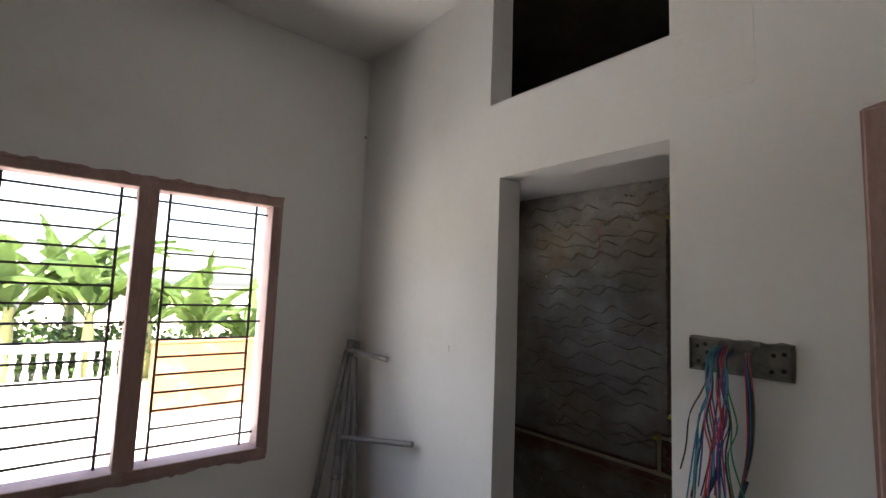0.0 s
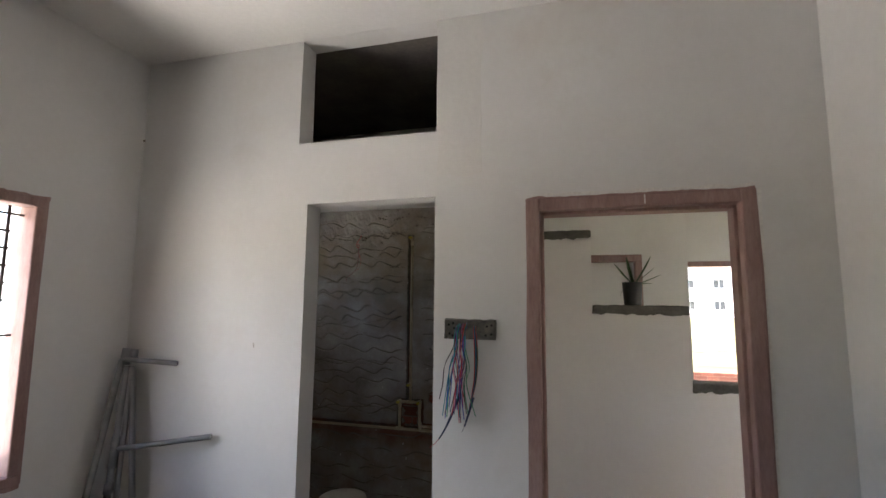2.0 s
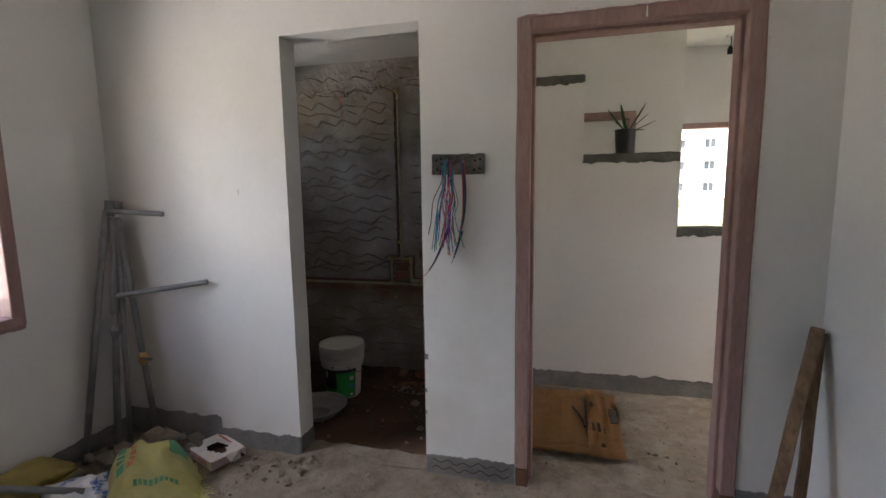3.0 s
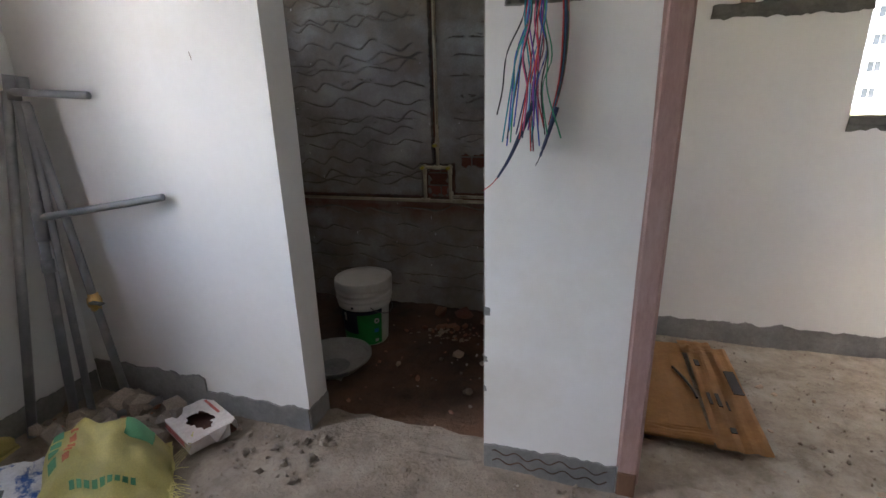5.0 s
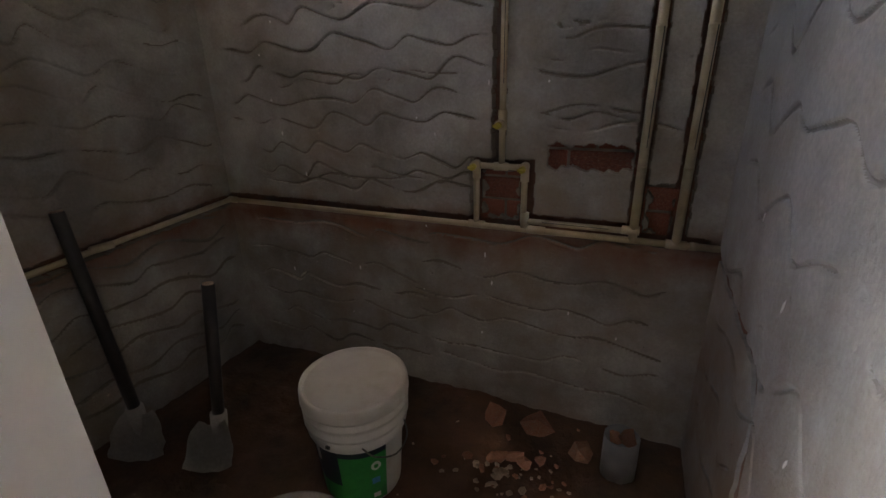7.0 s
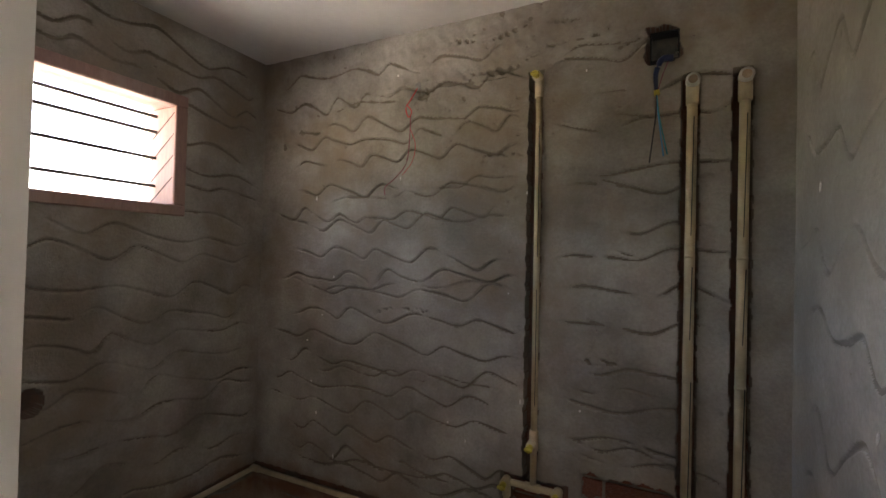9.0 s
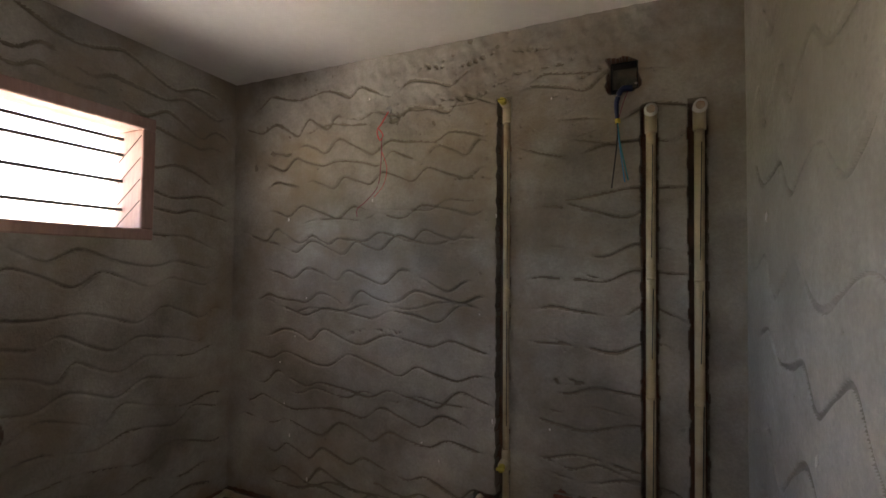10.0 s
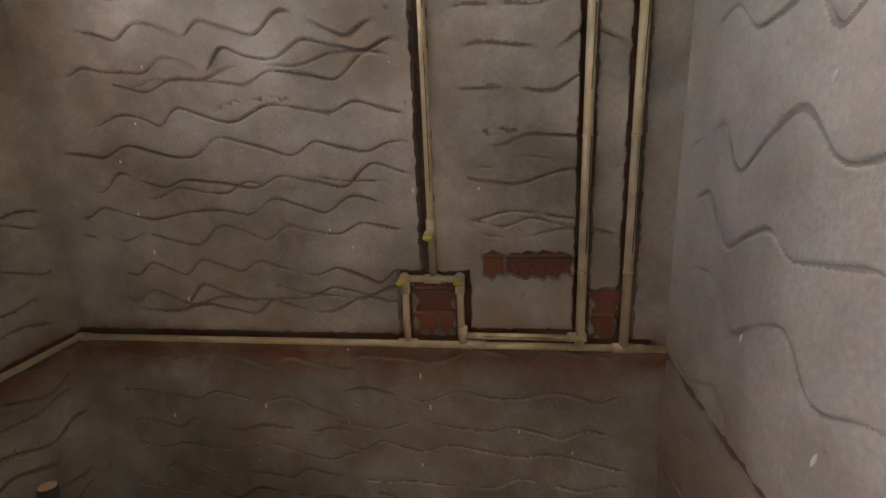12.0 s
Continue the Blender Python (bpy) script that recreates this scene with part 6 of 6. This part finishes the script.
def banana_leaf(base, az, ln, w, lift, droop, rng):
    bm = bmesh.new()
    d = Vector((math.cos(az), math.sin(az), 0))
    side = Vector((-d.y, d.x, 0))
    n = 22
    rows_ = []
    for i in range(n + 1):
        t = i / n
        c = Vector(base) + d * ln * (0.42 * t + 0.5 * t * t) + Vector((0, 0, ln * (lift * t - droop * t ** 3)))
        ww = 0.012 if t < 0.15 else w * math.sin(min(1, (t - 0.12) / 0.88) ** 0.75 * math.pi * 0.97) * (1 + 0.10 * math.sin(i * 2.6)) + 0.01
        tear = 0.45 if rng.random() < 0.3 and t > 0.25 else 1.0
        tear2 = 0.5 if rng.random() < 0.16 and t > 0.25 else 1.0
        up = Vector((0, 0, 1))
        rows_.append([bm.verts.new(c + side * ww * tear - up * ww * 0.28 + up * rng.uniform(-0.02, 0.02)), bm.verts.new(c + side * ww * 0.5 * tear + up * 0.03), bm.verts.new(c), bm.verts.new(c - side * ww * 0.5 * tear2 + up * 0.03), bm.verts.new(c - side * ww * tear2 - up * ww * 0.28 + up * rng.uniform(-0.02, 0.02))])
    for p, q in zip(rows_, rows_[1:]):
        for k in range(4):
            bm.faces.new((p[k], p[k + 1], q[k + 1], q[k]))
    bmesh.ops.solidify(bm, geom=bm.faces[:], thickness=0.004)
    return bm


def banana(seed):
    rng = random.Random(seed)
    b = thing("banana_plant", 0, 0, 0, "broad-leaved green banana plant behind the wall", "banana plant", "banana plants behind the wall")
    part("trunk", new_tube([(0, 0, 0), (0.02, 0.03, 0.5), (0.03, 0.02, 1.15)], 0.13, 12, r_end=0.06), M["banana_stem"], b, smooth=True)
    n = 8
    for k in range(n):
        az = 2 * math.pi * k / n + rng.uniform(-0.3, 0.3)
        part("leaf", banana_leaf((0.03, 0.02, 0.95 + rng.uniform(-0.1, 0.15)), az, rng.uniform(1.4, 2.1), rng.uniform(0.14, 0.23), rng.uniform(0.7, 1.3), rng.uniform(0.25, 0.75), rng), M["banana"], b, smooth=True)
    part("leaf", banana_leaf((0.03, 0.02, 1.1), rng.uniform(0, 6), 1.3, 0.12, 1.2, 0.05, rng), M["banana"], b, smooth=True)
    return b


b1 = banana(1)
b1.matrix_basis = pose(-7.6, -0.85, -0.1)
b2 = banana(7)
b2.matrix_basis = pose(-7.3, 0.75, -0.4, 0, 0, 40)
for i, (x, y, z, rz, sc_) in enumerate(((-8.4, -1.9, -0.35, 130, 1.25), (-9.0, 0.2, -0.35, 75, 1.1), (-7.9, 1.9, -0.5, 200, 0.9), (-8.3, -3.6, -0.35, 20, 1.2), (-10.0, -1.0, -0.35, 250, 1.3), (-7.4, -5.2, -0.35, 310, 1.1))):
    c_ = copy_thing(b1 if i % 2 else b2, pose(x, y, z, 0, 0, rz))
    c_.scale = (sc_, sc_, sc_)


def bush(name, cx, cy, rx, ry, z0, h, n, seed, label):
    rng = random.Random(seed)
    bm = bmesh.new()
    for i in range(n):
        a, r_, t = rng.uniform(0, 6.28), math.sqrt(rng.random()), rng.random()
        lump = 0.75 + 0.4 * noise.noise(Vector((math.cos(a) * 1.5, math.sin(a) * 1.5, t * 2 + seed)))
        c = Vector((cx + rx * r_ * lump * math.cos(a), cy + ry * r_ * lump * math.sin(a), z0 + h * t * lump * (1 - 0.3 * r_)))
        d = Vector((rng.gauss(0, 1), rng.gauss(0, 1), rng.gauss(0.3, 0.7))).normalized()
        s = Vector((rng.gauss(0, 1), rng.gauss(0, 1), rng.gauss(0, 1))).cross(d).normalized()
        ln, w = rng.uniform(0.10, 0.22), rng.uniform(0.03, 0.06)
        v = [bm.verts.new(c), bm.verts.new(c + d * ln * 0.5 + s * w), bm.verts.new(c + d * ln), bm.verts.new(c + d * ln * 0.5 - s * w)]
        bm.faces.new(v)
    return tagged(mesh_ob(name, bm, M["bush"]), label, "bush", kind="stuff")


bush("hedge", -9.5, -2.0, 1.2, 4.5, -0.3, 1.5, 5000, 2, "green leafy undergrowth behind the banana plants")
bush("hedge", -8.6, 2.6, 0.9, 1.6, -0.3, 1.3, 1800, 5, "green leafy undergrowth behind the orange wall")


# ---- houses ----
M["far_white"] = mat("white_far_building", (0.72, 0.72, 0.71), (0.78, 0.78, 0.77), 0.9, 0.3, 4, 0.05)
M["far_glass"] = mat("dark_far_window", (0.05, 0.055, 0.06), (0.09, 0.095, 0.10), 0.3, 1, 4, 0.0)
M["far_grey"] = mat("grey_far_panel", (0.36, 0.39, 0.43), (0.42, 0.45, 0.49), 0.6, 1, 4, 0.0)


def building(x0, x1, y, depth, z1, storeys, nwin, label, panel_at=None, sign=-1):
    b = thing("apartment_building", (x0 + x1) / 2, y, -0.35, label, "building")
    part("wall", new_box(x0, x1, y, y + depth, -0.4, z1), M["far_white"], b)
    part("roof", new_box(x0 - 0.3, x1 + 0.3, y - 0.3, y + depth, z1, z1 + 0.35), M["far_white"], b)
    sh = (z1 + 0.35) / storeys
    for s_ in range(storeys):
        for k in range(nwin):
            xc = x0 + (x1 - x0) * (k + 0.5) / nwin
            zc = -0.35 + sh * (s_ + 0.55)
            w_ = part("window", new_box(xc - 0.7, xc + 0.7, y - 0.04, y + 0.02, zc - 0.6, zc + 0.6), M["far_glass"], b)
            part("frame", new_box(xc - 0.05, xc + 0.05, y - 0.08, y - 0.04, zc - 0.6, zc + 0.6), M["far_white"], w_)
            part("sill", new_box(xc - 0.9, xc + 0.9, y - 0.3, y, zc + 0.62, zc + 0.75), M["far_white"], w_)
    if panel_at:
        part("stair_screen", new_box(panel_at, panel_at + 2.2, y - 0.2, y, z1 * 0.35, z1), M["far_grey"], b, "grey glazed stair screen")
    return b


building(14.0, 52.0, 78.0, 10.0, 19.5, 6, 9, "white six-storey apartment block across the field", 30.5)
M["grass"] = mat("dry_field_grass", (0.062, 0.054, 0.016), (0.085, 0.075, 0.024), 0.95, 0.4, 6, 0.3, stain=(0.06, 0.075, 0.022), stain_scale=0.3, stain_at=0.55)
setting("ground_field", panel("z", -0.34, -0.02, -30, 90, 9.0, 77, step=10, rough=0), M["grass"], "dry yellow-green field")
M["red_wall"] = mat("brick_red_garden_wall", (0.11, 0.035, 0.022), (0.15, 0.05, 0.032), 0.9, 4, 30, 0.4, per_piece=0.25)
gw = thing("garden_wall", 6.5, 10.1, -0.35, "low red brick garden wall", "wall")
part("mortar_core", new_box(3.0, 10.0, 10.115, 10.3, -0.36, 0.03), M["lump"], gw)
cube = bpy.data.meshes.new("brick")
cb = new_box(0, 1, 0, 1, 0, 1)
cb.to_mesh(cube)
cb.free()
cube.materials.append(M["red_wall"])
for r_ in range(5):
    for k in range(30):
        ob = new("brick", cube)
        ob.parent = gw
        ob.matrix_basis = Matrix.LocRotScale((-3.5 + 0.232 * k + 0.11 * (r_ % 2), 0.0, 0.0 + 0.078 * r_), None, (0.222, 0.22, 0.068))
fe = thing("wire_fence", 10, 14, -0.35, "sagging barbed wire fence on posts", "fence")
for k in range(7):
    part("post", new_tube([(5 + 2.4 * k, 14 + 0.3 * k, -0.35), (5 + 2.4 * k + 0.1, 14 + 0.3 * k, 0.95)], 0.05, 8), M["whitewash"], fe)
for z in (0.2, 0.55, 0.85):
    part("strand", new_tube([(5 + 2.4 * k * 0.5, 14 + 0.15 * k, z - 0.35 + 0.35 - (0.07 if k % 2 else 0)) for k in range(13)], 0.012, 5), M["iron"], fe)
hs = thing("house", -19, -3, -0.35, "grey-walled house half hidden behind the plants", "house")
part("wall", new_box(-25, -18, -6.0, 1.0, -0.4, 1.9), M["exterior"], hs)
part("roof", new_box(-25.4, -17.4, -6.4, 1.4, 1.9, 2.2), M["far_grey"], hs)
for y in (-4.5, -2.0, 0.5):
    w_ = part("window", new_box(-18.02, -17.95, y - 0.5, y + 0.5, 0.5, 1.5), M["far_glass"], hs)
    part("frame", new_box(-17.95, -17.9, y - 0.03, y + 0.03, 0.5, 1.5), M["whitewash"], w_)
